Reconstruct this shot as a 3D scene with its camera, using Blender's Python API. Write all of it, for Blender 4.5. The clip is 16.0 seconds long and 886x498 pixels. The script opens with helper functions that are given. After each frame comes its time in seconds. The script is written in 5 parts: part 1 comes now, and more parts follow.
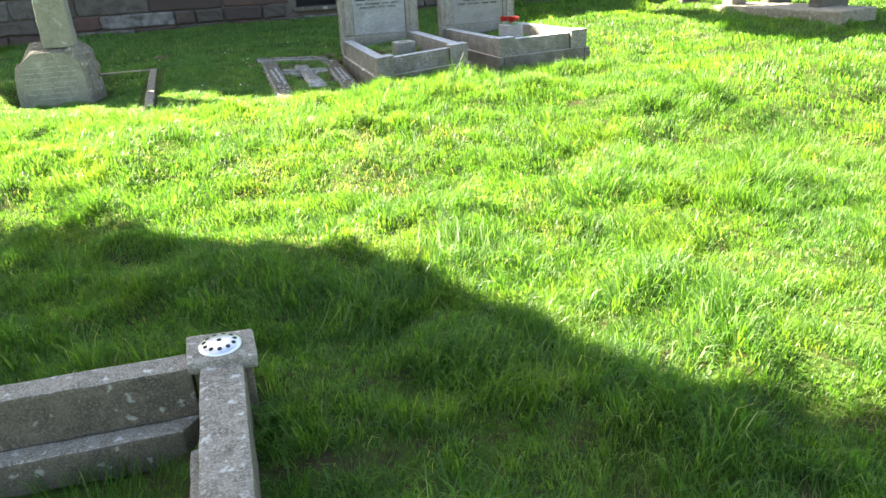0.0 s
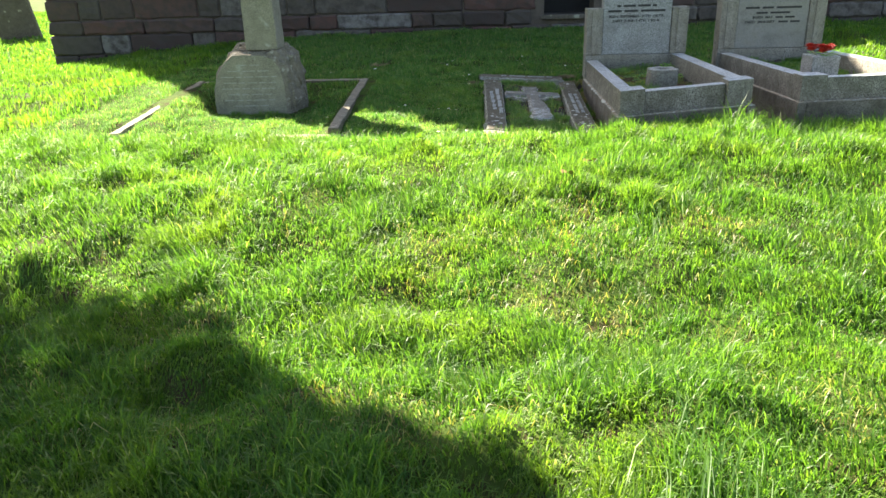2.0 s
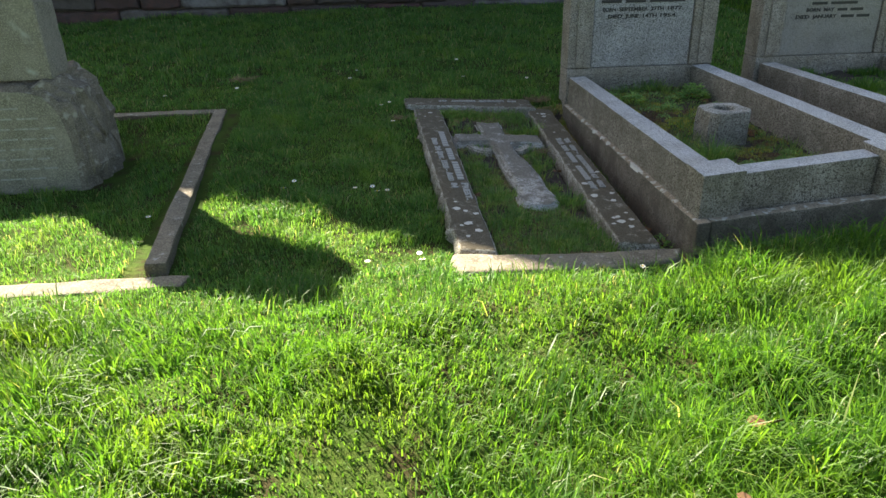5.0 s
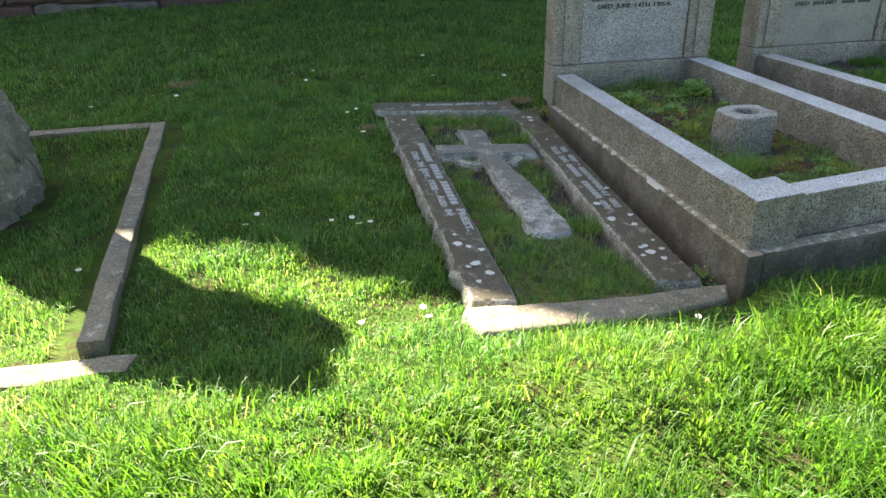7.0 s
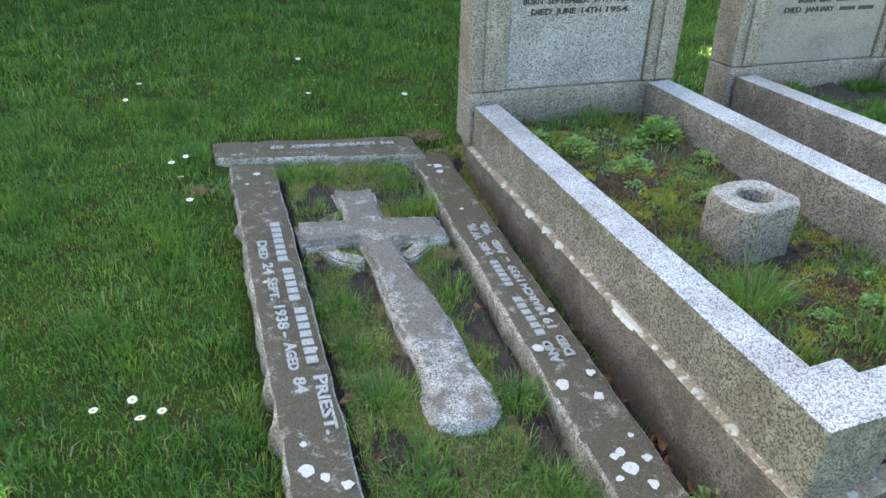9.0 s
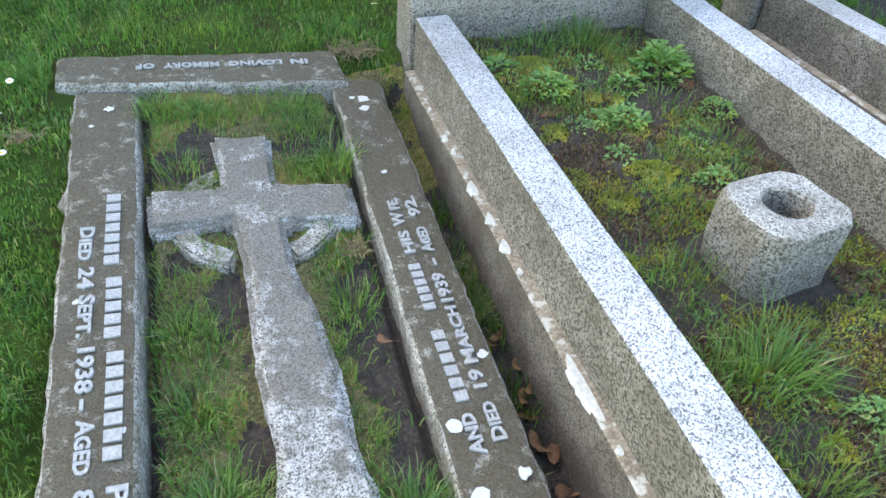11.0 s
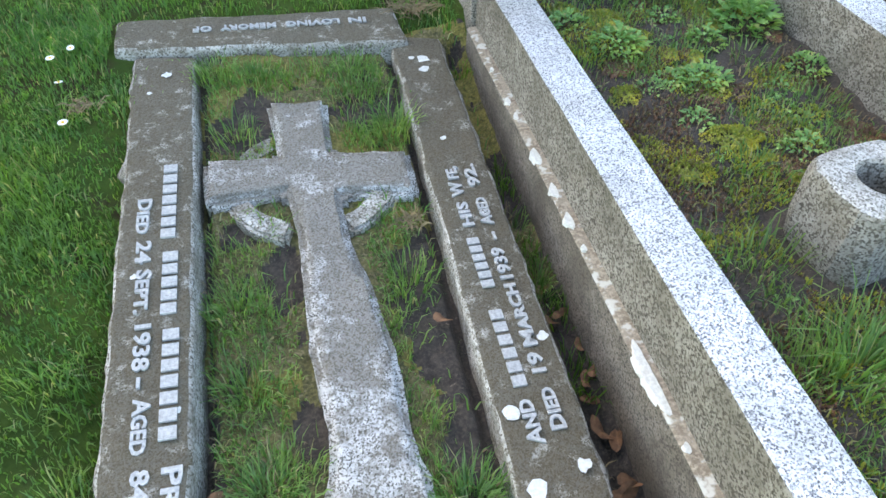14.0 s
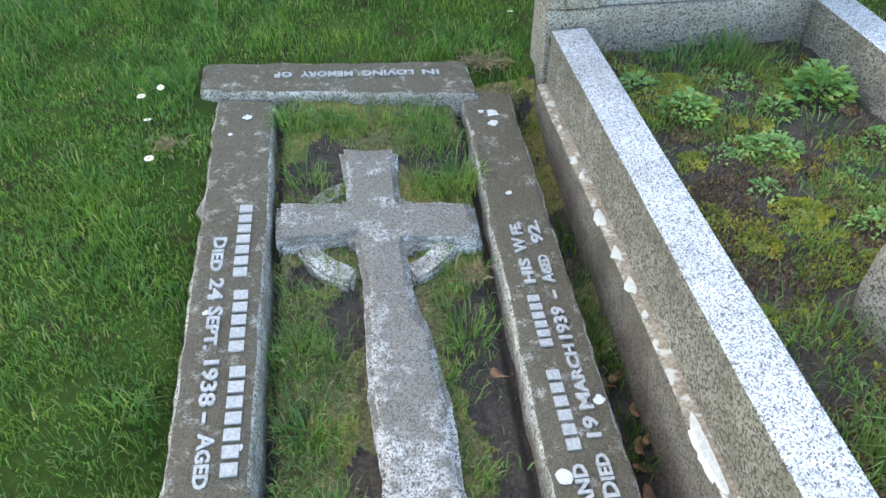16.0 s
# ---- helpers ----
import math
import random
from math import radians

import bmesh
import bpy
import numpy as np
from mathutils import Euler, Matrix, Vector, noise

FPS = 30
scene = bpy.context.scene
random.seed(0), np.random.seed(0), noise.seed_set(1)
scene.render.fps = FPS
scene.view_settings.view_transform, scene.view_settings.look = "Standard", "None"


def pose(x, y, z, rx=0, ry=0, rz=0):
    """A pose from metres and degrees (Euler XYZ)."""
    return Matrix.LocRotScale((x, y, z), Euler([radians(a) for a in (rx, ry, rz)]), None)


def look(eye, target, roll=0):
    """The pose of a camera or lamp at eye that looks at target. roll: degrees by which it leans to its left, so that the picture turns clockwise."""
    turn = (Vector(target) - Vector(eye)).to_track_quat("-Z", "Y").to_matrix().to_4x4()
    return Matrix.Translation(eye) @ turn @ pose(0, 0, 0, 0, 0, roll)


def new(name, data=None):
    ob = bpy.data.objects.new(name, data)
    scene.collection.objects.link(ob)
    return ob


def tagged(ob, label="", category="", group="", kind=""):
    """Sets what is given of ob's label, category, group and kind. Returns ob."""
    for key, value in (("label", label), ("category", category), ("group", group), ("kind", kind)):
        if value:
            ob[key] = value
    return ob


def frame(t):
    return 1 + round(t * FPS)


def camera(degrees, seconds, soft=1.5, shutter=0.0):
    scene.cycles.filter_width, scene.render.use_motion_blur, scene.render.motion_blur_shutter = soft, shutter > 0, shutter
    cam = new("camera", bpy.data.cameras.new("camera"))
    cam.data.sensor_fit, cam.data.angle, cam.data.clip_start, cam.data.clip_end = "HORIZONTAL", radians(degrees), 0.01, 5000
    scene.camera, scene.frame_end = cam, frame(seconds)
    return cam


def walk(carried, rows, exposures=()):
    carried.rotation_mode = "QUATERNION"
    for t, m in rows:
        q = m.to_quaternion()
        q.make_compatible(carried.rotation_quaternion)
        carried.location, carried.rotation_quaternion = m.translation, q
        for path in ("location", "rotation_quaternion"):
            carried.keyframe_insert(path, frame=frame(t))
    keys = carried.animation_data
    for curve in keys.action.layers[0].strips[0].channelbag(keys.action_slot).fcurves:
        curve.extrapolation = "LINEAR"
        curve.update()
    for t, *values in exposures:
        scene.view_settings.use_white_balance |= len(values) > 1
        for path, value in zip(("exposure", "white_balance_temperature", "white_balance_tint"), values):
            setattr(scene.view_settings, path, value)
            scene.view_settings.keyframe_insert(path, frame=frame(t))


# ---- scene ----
cam = camera(62.8, 16.0, soft=1.5)
PATH = [
    (0, (0.016, 0.06, 1.07), (0.51, 1.835, 0.293), -2.9),
    (0.5, (0.212, 0.331, 1.081), (0.655, 2.132, 0.333), -2.7),
    (1, (0.302, 0.777, 1.05), (0.618, 2.598, 0.288), -1.2),
    (1.5, (0.436, 1.239, 1.008), (0.467, 3.076, 0.218), -3.0),
    (2, (0.424, 1.716, 1.003), (0.303, 3.569, 0.258), -1.7),
    (2.5, (0.343, 2.143, 1.01), (0.123, 3.98, 0.251), -2.4),
    (3, (0.342, 2.682, 1.02), (0.0, 4.471, 0.195), -5.0),
    (3.5, (0.24, 3.157, 1.021), (0.021, 4.943, 0.149), -2.6),
    (4, (0.243, 3.631, 0.978), (0.205, 5.396, 0.038), -1.5),
    (4.5, (0.198, 4.025, 1.049), (0.229, 5.794, 0.116), -0.1),
    (5, (0.099, 4.419, 1.051), (0.294, 6.212, 0.188), -0.8),
    (5.2, (0.081, 4.57, 1.023), (0.309, 6.369, 0.179), -1.4),
    (7.3, (-0.039, 5.117, 1.028), (0.313, 6.849, 0.092), -0.9),
    (7.5, (0.028, 5.238, 1.01), (0.252, 6.959, 0.017), -5.1),
    (8, (0.192, 5.518, 1.042), (0.571, 7.191, 0.015), -0.8),
    (8.5, (0.252, 5.887, 1.039), (0.805, 7.497, -0.01), 1.8),
    (9, (0.387, 6.18, 1.022), (0.935, 7.821, 0.018), 1.9),
    (9.5, (0.612, 6.457, 0.992), (1.127, 8.097, -0.031), 3.4),
    (9.7, (0.65, 6.522, 0.983), (1.188, 8.127, -0.082), 2.9),
    (11.8, (0.833, 6.905, 0.965), (1.32, 8.257, -0.425), 4.9),
    (12, (0.831, 6.91, 0.969), (1.274, 8.273, -0.426), 5.3),
    (12.5, (0.84, 6.911, 0.965), (1.183, 8.295, -0.438), 2.8),
    (13, (0.844, 6.913, 0.962), (1.115, 8.291, -0.463), 0.6),
    (13.5, (0.841, 6.905, 0.962), (1.118, 8.272, -0.472), 0.5),
    (14, (0.845, 6.902, 0.963), (1.155, 8.265, -0.467), 0.2),
    (14.5, (0.85, 6.906, 0.962), (1.183, 8.279, -0.454), 0.9),
    (15, (0.852, 6.916, 0.972), (1.195, 8.303, -0.427), 0.2),
    (15.5, (0.824, 6.926, 1.0), (1.151, 8.337, -0.379), 3.4),
    (16, (0.819, 6.914, 1.012), (1.006, 8.368, -0.349), -0.0),
]
WARM = 7300, 9
EXPOSURES = [(t, e, *WARM) for t, e in ((0.0, 3.42), (0.6, 3.05), (1.2, 2.9), (2.5, 2.7), (4.0, 2.52), (5.2, 2.28), (7.3, 3.05), (8.4, 3.25), (9.0, 3.84), (9.6, 4.2), (16.0, 4.2))]
walk(cam, [(t, look(eye, target, roll)) for t, eye, target, roll in PATH], EXPOSURES)

# ---- daylight ----
SUN_WAY = Vector((0.65, -0.76, 0.0)).normalized()
SUN_UP = radians(40)
world = bpy.data.worlds.new("daylight")
scene.world = world
world.use_nodes = True
wn = world.node_tree
sky = wn.nodes.new("ShaderNodeTexSky")
sky.sky_type, sky.sun_disc = "NISHITA", False
sky.sun_elevation, sky.sun_rotation = SUN_UP, math.atan2(-SUN_WAY.x, -SUN_WAY.y)
sky.air_density, sky.dust_density = 1.0, 1.5
wn.nodes["Background"].inputs["Strength"].default_value = 0.051
wn.links.new(sky.outputs["Color"], wn.nodes["Background"].inputs["Color"])
sun = new("sun", bpy.data.lights.new("sun", "SUN"))
sun.data.energy, sun.data.angle, sun.data.color = 5.0, radians(0.55), (1.0, 0.95, 0.86)
sun.matrix_world = look(Vector((-SUN_WAY.x, -SUN_WAY.y, math.tan(SUN_UP))) * 20, (0, 0, 0))


# ---- materials ----
def nodes_of(name):
    m = bpy.data.materials.new(name)
    m.use_nodes = True
    t = m.node_tree
    return m, t, t.nodes["Principled BSDF"]


def nd(t, kind, ins=(), **props):
    n = t.nodes.new(kind)
    for k, v in props.items():
        setattr(n, k, v)
    for k, v in dict(ins).items():
        if isinstance(v, bpy.types.NodeSocket):
            t.links.new(v, n.inputs[k])
        else:
            n.inputs[k].default_value = v
    return n


def noise_at(t, scale, detail=4.0, rough=0.6, space="Object"):
    co = nd(t, "ShaderNodeTexCoord")
    return nd(t, "ShaderNodeTexNoise", {"Vector": co.outputs[space], "Scale": scale, "Detail": detail, "Roughness": rough}).outputs["Fac"]


def ramp(t, fac, stops):
    r = nd(t, "ShaderNodeValToRGB", {"Fac": fac})
    el = r.color_ramp.elements
    while len(el) < len(stops):
        el.new(0.5)
    for e, (p, c) in zip(el, stops):
        e.position, e.color = p, (c if len(c) == 4 else (*c, 1))
    return r.outputs["Color"]


def mixc(t, fac, a, b, blend="MIX"):
    n = nd(t, "ShaderNodeMix", data_type="RGBA", blend_type=blend)
    for sock, v in ((n.inputs[0], fac), (n.inputs[6], a), (n.inputs[7], b)):
        if isinstance(v, bpy.types.NodeSocket):
            t.links.new(v, sock)
        else:
            sock.default_value = v if isinstance(v, float) else (*v, 1)
    return n.outputs[2]


def bump(t, p, height, strength, dist):
    b = nd(t, "ShaderNodeBump", {"Height": height, "Strength": strength, "Distance": dist})
    t.links.new(b.outputs["Normal"], p.inputs["Normal"])


def step(t, fac, lo, hi):
    return ramp(t, fac, [(lo, (0, 0, 0)), (hi, (1, 1, 1))])


def granite(name, light, mid, dark, speck=260.0, dirt=None, dirt_lo=0.45, dirt_hi=0.65, dirt_scale=6.0, rough=0.6, fade=None, edges=False, keep=0.25):
    """Speckled granite with a film of algae and soot in patches."""
    m, t, p = nodes_of(name)
    co = nd(t, "ShaderNodeTexCoord").outputs["Object"]
    v = nd(t, "ShaderNodeTexVoronoi", {"Vector": co, "Scale": speck}).outputs["Color"]
    grain = nd(t, "ShaderNodeRGBToBW", {"Color": v}).outputs["Val"]
    fine = noise_at(t, speck * 0.7, 4, 0.8)
    grain = nd(t, "ShaderNodeMath", {0: nd(t, "ShaderNodeMath", {0: grain, 1: 0.42}, operation="MULTIPLY").outputs[0], 1: nd(t, "ShaderNodeMath", {0: fine, 1: 0.58}, operation="MULTIPLY").outputs[0]}, operation="ADD").outputs[0]
    base = ramp(t, grain, [(0.36, dark), (0.45, mid), (0.53, light), (0.8, light)])
    blot = noise_at(t, speck * 0.22, 3)
    base = mixc(t, ramp(t, blot, [(0.52, (0, 0, 0)), (0.72, (0.5, 0.5, 0.5))]), base, mid)
    tone = noise_at(t, 5.0, 6, 0.65)
    base = mixc(t, 1.0, base, ramp(t, tone, [(0.3, (0.72, 0.71, 0.68)), (0.62, (1.06, 1.06, 1.06))]), "MULTIPLY")
    if dirt:
        fac = noise_at(t, dirt_scale, 8, 0.72)
        if fade:
            # the film is scoured off towards one end
            along = nd(t, "ShaderNodeMapRange", {"Value": nd(t, "ShaderNodeSeparateXYZ", {"Vector": co}).outputs["Y"], "From Min": fade[0], "From Max": fade[1], "To Min": -0.14, "To Max": 0.0}).outputs[0]
            fac = nd(t, "ShaderNodeMath", {0: fac, 1: along}, operation="ADD").outputs[0]
        if edges:
            # and worn off rounded arrises and sides
            up = nd(t, "ShaderNodeSeparateXYZ", {"Vector": nd(t, "ShaderNodeNewGeometry").outputs["Normal"]}).outputs["Z"]
            arris = nd(t, "ShaderNodeMapRange", {"Value": up, "From Min": 0.5, "From Max": 0.93, "To Min": -0.17, "To Max": 0.0}).outputs[0]
            fac = nd(t, "ShaderNodeMath", {0: fac, 1: arris}, operation="ADD").outputs[0]
        film = mixc(t, noise_at(t, 110.0, 6, 0.75), tuple(c * 0.45 for c in dirt), tuple(c * 2.0 for c in dirt))
        base = mixc(t, step(t, fac, dirt_lo, dirt_hi), base, mixc(t, keep, film, base))
    t.links.new(base, p.inputs["Base Color"])
    p.inputs["Roughness"].default_value = rough
    bump(t, p, noise_at(t, 150.0, 6, 0.7), 0.7, 0.006)
    return m


def stone(name, a, b, spots=None, spot_lo=0.64, spot_hi=0.7, spot_scale=24.0, scale=9.0, rough=0.9, relief=0.5):
    """Weathered stone: two tones at two scales, with pale lichen spots."""
    m, t, p = nodes_of(name)
    base = ramp(t, noise_at(t, scale, 8, 0.7), [(0.32, a), (0.68, b)])
    base = mixc(t, step(t, noise_at(t, 140.0, 3), 0.45, 0.75), base, tuple(c * 1.5 for c in b))
    if spots:
        base = mixc(t, step(t, noise_at(t, spot_scale, 3, 0.5), spot_lo, spot_hi), base, spots)
    t.links.new(base, p.inputs["Base Color"])
    p.inputs["Roughness"].default_value = rough
    bump(t, p, noise_at(t, 90.0, 6, 0.7), relief, 0.006)
    return m


def blade_material(name, a, b, dry, dry_lo=0.86, patch_scale=1.6, glow=0.5):
    """Thin leaves that let light through; each blade has a tone of its own."""
    m, t, p = nodes_of(name)
    rnd = nd(t, "ShaderNodeNewGeometry").outputs["Random Per Island"]
    tone = ramp(t, rnd, [(0.0, a), (dry_lo, b), (min(dry_lo + 0.02, 0.99), dry), (1.0, dry)])
    patch = noise_at(t, patch_scale, 5, 0.6)
    tone = mixc(t, step(t, patch, 0.5, 0.72), tone, mixc(t, 0.5, tone, (b[0] * 1.6, b[1] * 1.12, b[2] * 0.8)))
    tone = mixc(t, step(t, noise_at(t, 11.0, 3), 0.38, 0.62), mixc(t, 1.0, tone, (0.68, 0.76, 0.85), "MULTIPLY"), tone)
    t.links.new(tone, p.inputs["Base Color"])
    p.inputs["Roughness"].default_value = 0.45
    tr = nd(t, "ShaderNodeBsdfTranslucent", {"Color": mixc(t, 1.0, tone, (1.55, 1.6, 0.75), "MULTIPLY")})
    mx = nd(t, "ShaderNodeMixShader", {"Fac": glow})
    t.links.new(p.outputs[0], mx.inputs[1])
    t.links.new(tr.outputs[0], mx.inputs[2])
    t.links.new(mx.outputs[0], t.nodes["Material Output"].inputs["Surface"])
    return m


def plain(name, color, rough=0.6, metal=0.0, var=0.25, scale=40.0):
    m, t, p = nodes_of(name)
    t.links.new(ramp(t, noise_at(t, scale, 5), [(0.3, tuple(c * (1 - var) for c in color)), (0.7, tuple(min(1, c * (1 + var)) for c in color))]), p.inputs["Base Color"])
    p.inputs["Roughness"].default_value, p.inputs["Metallic"].default_value = rough, metal
    bump(t, p, noise_at(t, scale * 4, 4), 0.2, 0.003)
    return m


def turf_material():
    m, t, p = nodes_of("turf")
    base = ramp(t, noise_at(t, 5.0, 8, 0.7), [(0.3, (0.036, 0.064, 0.014)), (0.52, (0.062, 0.105, 0.02)), (0.75, (0.1, 0.125, 0.029))])
    base = mixc(t, step(t, noise_at(t, 9.0, 6), 0.5, 0.64), base, (0.06, 0.05, 0.024))
    t.links.new(base, p.inputs["Base Color"])
    p.inputs["Roughness"].default_value = 1.0
    p.inputs["Specular IOR Level"].default_value = 0.1
    bump(t, p, noise_at(t, 60.0, 6, 0.7), 0.8, 0.02)
    return m


TURF = turf_material()
THATCH = stone("mossy_thatch", (0.03, 0.036, 0.012), (0.15, 0.13, 0.05), (0.24, 0.2, 0.11), 0.56, 0.7, 110.0, 34.0, 1.0, 1.0)
MOSSMAT = stone("moss_mat", (0.055, 0.06, 0.015), (0.2, 0.17, 0.045), (0.28, 0.22, 0.08), 0.58, 0.7, 110.0, 44.0, 1.0, 1.0)
LONG = blade_material("long_grass", (0.05, 0.14, 0.021), (0.14, 0.265, 0.04), (0.36, 0.37, 0.15), 0.98, 1.6, 0.58)
LAWN = blade_material("lawn_grass", (0.062, 0.165, 0.034), (0.165, 0.325, 0.08), (0.42, 0.38, 0.2), 0.92, 2.6, 0.5)
# dressed granite whose bluish white carries the sky's sheen in its colour
GR_TOP = granite("granite_dressed_skylit", (0.68, 0.70, 0.71), (0.40, 0.415, 0.43), (0.08, 0.08, 0.09), 350.0, None, rough=0.38)
# weathered granite, toned darker for sides that stand in shade
GR_SIDE = granite("granite_weathered_shaded", (0.40, 0.375, 0.325), (0.17, 0.152, 0.124), (0.06, 0.053, 0.042), 240.0, (0.085, 0.075, 0.054), 0.36, 0.6, 9.0, 0.9, keep=0.42)
GR_POST = granite("granite_rough_grey", (0.42, 0.39, 0.34), (0.22, 0.20, 0.165), (0.06, 0.055, 0.045), 260.0, (0.15, 0.13, 0.095), 0.42, 0.62, 8.0, 0.9, keep=0.5)
GR_PANEL = granite("granite_panel", (0.44, 0.44, 0.44), (0.23, 0.23, 0.23), (0.08, 0.08, 0.08), 260.0, None, rough=0.5)
GR_PALE = granite("granite_smooth_grey", (0.34, 0.33, 0.31), (0.25, 0.24, 0.225), (0.15, 0.145, 0.135), 320.0, (0.16, 0.14, 0.10), 0.5, 0.7, 5.0, 0.7, keep=0.5)
LEDGER = granite("granite_browned", (0.50, 0.48, 0.42), (0.30, 0.27, 0.21), (0.09, 0.075, 0.05), 380.0, (0.064, 0.050, 0.026), 0.32, 0.46, 24.0, 0.9, edges=True, keep=0.14)
LEDGER_SIDE = granite("granite_bleached_side", (0.60, 0.58, 0.53), (0.33, 0.31, 0.26), (0.10, 0.09, 0.07), 240.0, (0.11, 0.094, 0.062), 0.4, 0.58, 14.0, 0.9, keep=0.35)
CROSS_TOP = granite("granite_cross", (0.66, 0.65, 0.62), (0.38, 0.36, 0.32), (0.08, 0.075, 0.06), 330.0, (0.105, 0.09, 0.064), 0.36, 0.48, 12.0, 0.88, fade=(-0.75, 0.0), edges=True, keep=0.24)
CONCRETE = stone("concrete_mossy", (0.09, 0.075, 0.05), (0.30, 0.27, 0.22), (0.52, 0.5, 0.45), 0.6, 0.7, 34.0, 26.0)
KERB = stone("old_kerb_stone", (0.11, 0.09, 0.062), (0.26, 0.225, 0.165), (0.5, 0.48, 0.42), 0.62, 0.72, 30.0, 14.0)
# darker tone for the side faces of the old kerbs
DARKKERB = stone("dark_kerb_stone", (0.06, 0.05, 0.035), (0.15, 0.125, 0.085), (0.36, 0.34, 0.28), 0.64, 0.72, 26.0, 12.0)
SAND = stone("monument_stone", (0.15, 0.135, 0.105), (0.28, 0.255, 0.205), (0.40, 0.39, 0.34), 0.62, 0.74, 10.0)
SLATE = stone("old_headstone", (0.05, 0.043, 0.034), (0.12, 0.105, 0.085), (0.32, 0.32, 0.26), 0.66, 0.74, 9.0)
LEAD = plain("lead_letter", (0.40, 0.40, 0.38), 0.55, 0.0, 0.3, 160.0)
BLACK = plain("black_letter", (0.02, 0.02, 0.022), 0.5)
LICHEN = plain("lichen", (0.62, 0.62, 0.57), 0.95, 0.0, 0.18, 130.0)
DAISY = plain("daisy_petal", (0.85, 0.85, 0.82), 0.7, 0.0, 0.05)
YOLK = plain("daisy_eye", (0.75, 0.5, 0.04), 0.8)
SOIL = stone("soil", (0.022, 0.018, 0.014), (0.07, 0.055, 0.042), (0.17, 0.135, 0.1), 0.66, 0.74, 90.0, 40.0, 1.0, 1.0)
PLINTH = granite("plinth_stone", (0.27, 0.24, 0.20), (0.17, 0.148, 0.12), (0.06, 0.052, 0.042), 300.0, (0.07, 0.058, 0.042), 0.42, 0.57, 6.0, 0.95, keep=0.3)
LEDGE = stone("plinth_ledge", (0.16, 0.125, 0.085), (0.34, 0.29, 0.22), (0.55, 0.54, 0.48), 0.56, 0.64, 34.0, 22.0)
DEAD = plain("dead_leaf", (0.17, 0.085, 0.04), 0.8, 0.0, 0.5, 60.0)
STRAW = plain("dry_stalk", (0.2, 0.15, 0.075), 0.8, 0.0, 0.4)
TUFT = blade_material("tuft_grass", (0.10, 0.215, 0.05), (0.25, 0.39, 0.125), (0.44, 0.40, 0.22), 0.93, 6.0, 0.45)
WEED = blade_material("weed_leaf", (0.17, 0.33, 0.09), (0.34, 0.54, 0.16), (0.42, 0.42, 0.14), 0.93, 8.0, 0.35)
MOSS = blade_material("moss", (0.24, 0.27, 0.035), (0.48, 0.48, 0.06), (0.3, 0.26, 0.07), 0.85, 14.0, 0.25)
SEDUM = blade_material("red_moss", (0.12, 0.06, 0.038), (0.25, 0.13, 0.07), (0.28, 0.27, 0.09), 0.8, 9.0, 0.2)
METAL = plain("aluminium", (0.72, 0.73, 0.75), 0.35, 0.9, 0.1)
DARK = plain("dark_void", (0.012, 0.012, 0.013), 0.8)
RED = plain("red_petal", (0.5, 0.035, 0.02), 0.6, 0.0, 0.4)
BARK = stone("bark", (0.05, 0.04, 0.03), (0.12, 0.095, 0.07), None, scale=12.0)
LEAF = blade_material("tree_leaf", (0.02, 0.05, 0.012), (0.05, 0.09, 0.02), (0.09, 0.1, 0.03), 0.9, 1.5, 0.3)


# ---- mesh helpers ----
def thing(name, loc, label, category, group="", kind=""):
    ob = new(name)
    ob.location = loc
    ob.empty_display_size = 0.05
    return tagged(ob, label, category, group, kind)


def origin_of(ob):
    p = Vector((0, 0, 0))
    while ob:
        p = p + ob.location
        ob = ob.parent
    return p


def part(name, bm, material, parent, label=""):
    """Links a bmesh given in world metres as one mesh under a thing or a part."""
    me = bpy.data.meshes.new(name)
    o = origin_of(parent)
    bmesh.ops.translate(bm, vec=-o, verts=bm.verts)
    bm.to_mesh(me)
    bm.free()
    for m in material if isinstance(material, (list, tuple)) else [material]:
        me.materials.append(m)
    ob = new(name, me)
    ob.parent = parent
    if label:
        tagged(ob, label)
    return ob


def single(name, bm, material, loc, label, category, group="", kind=""):
    me = bpy.data.meshes.new(name)
    bmesh.ops.translate(bm, vec=-Vector(loc), verts=bm.verts)
    bm.to_mesh(me)
    bm.free()
    for m in material if isinstance(material, (list, tuple)) else [material]:
        me.materials.append(m)
    ob = new(name, me)
    ob.location = loc
    return tagged(ob, label, category, group, kind)


def worn(bm, amount, size=0.09, seed=0.0, fine=0.35):
    """Uneven faces and chipped edges."""
    for v in bm.verts:
        p = v.co / size + Vector((seed, seed * 1.7, -seed))
        v.co += noise.noise_vector(p) * amount + noise.noise_vector(p * 4.1) * amount * fine
    return bm


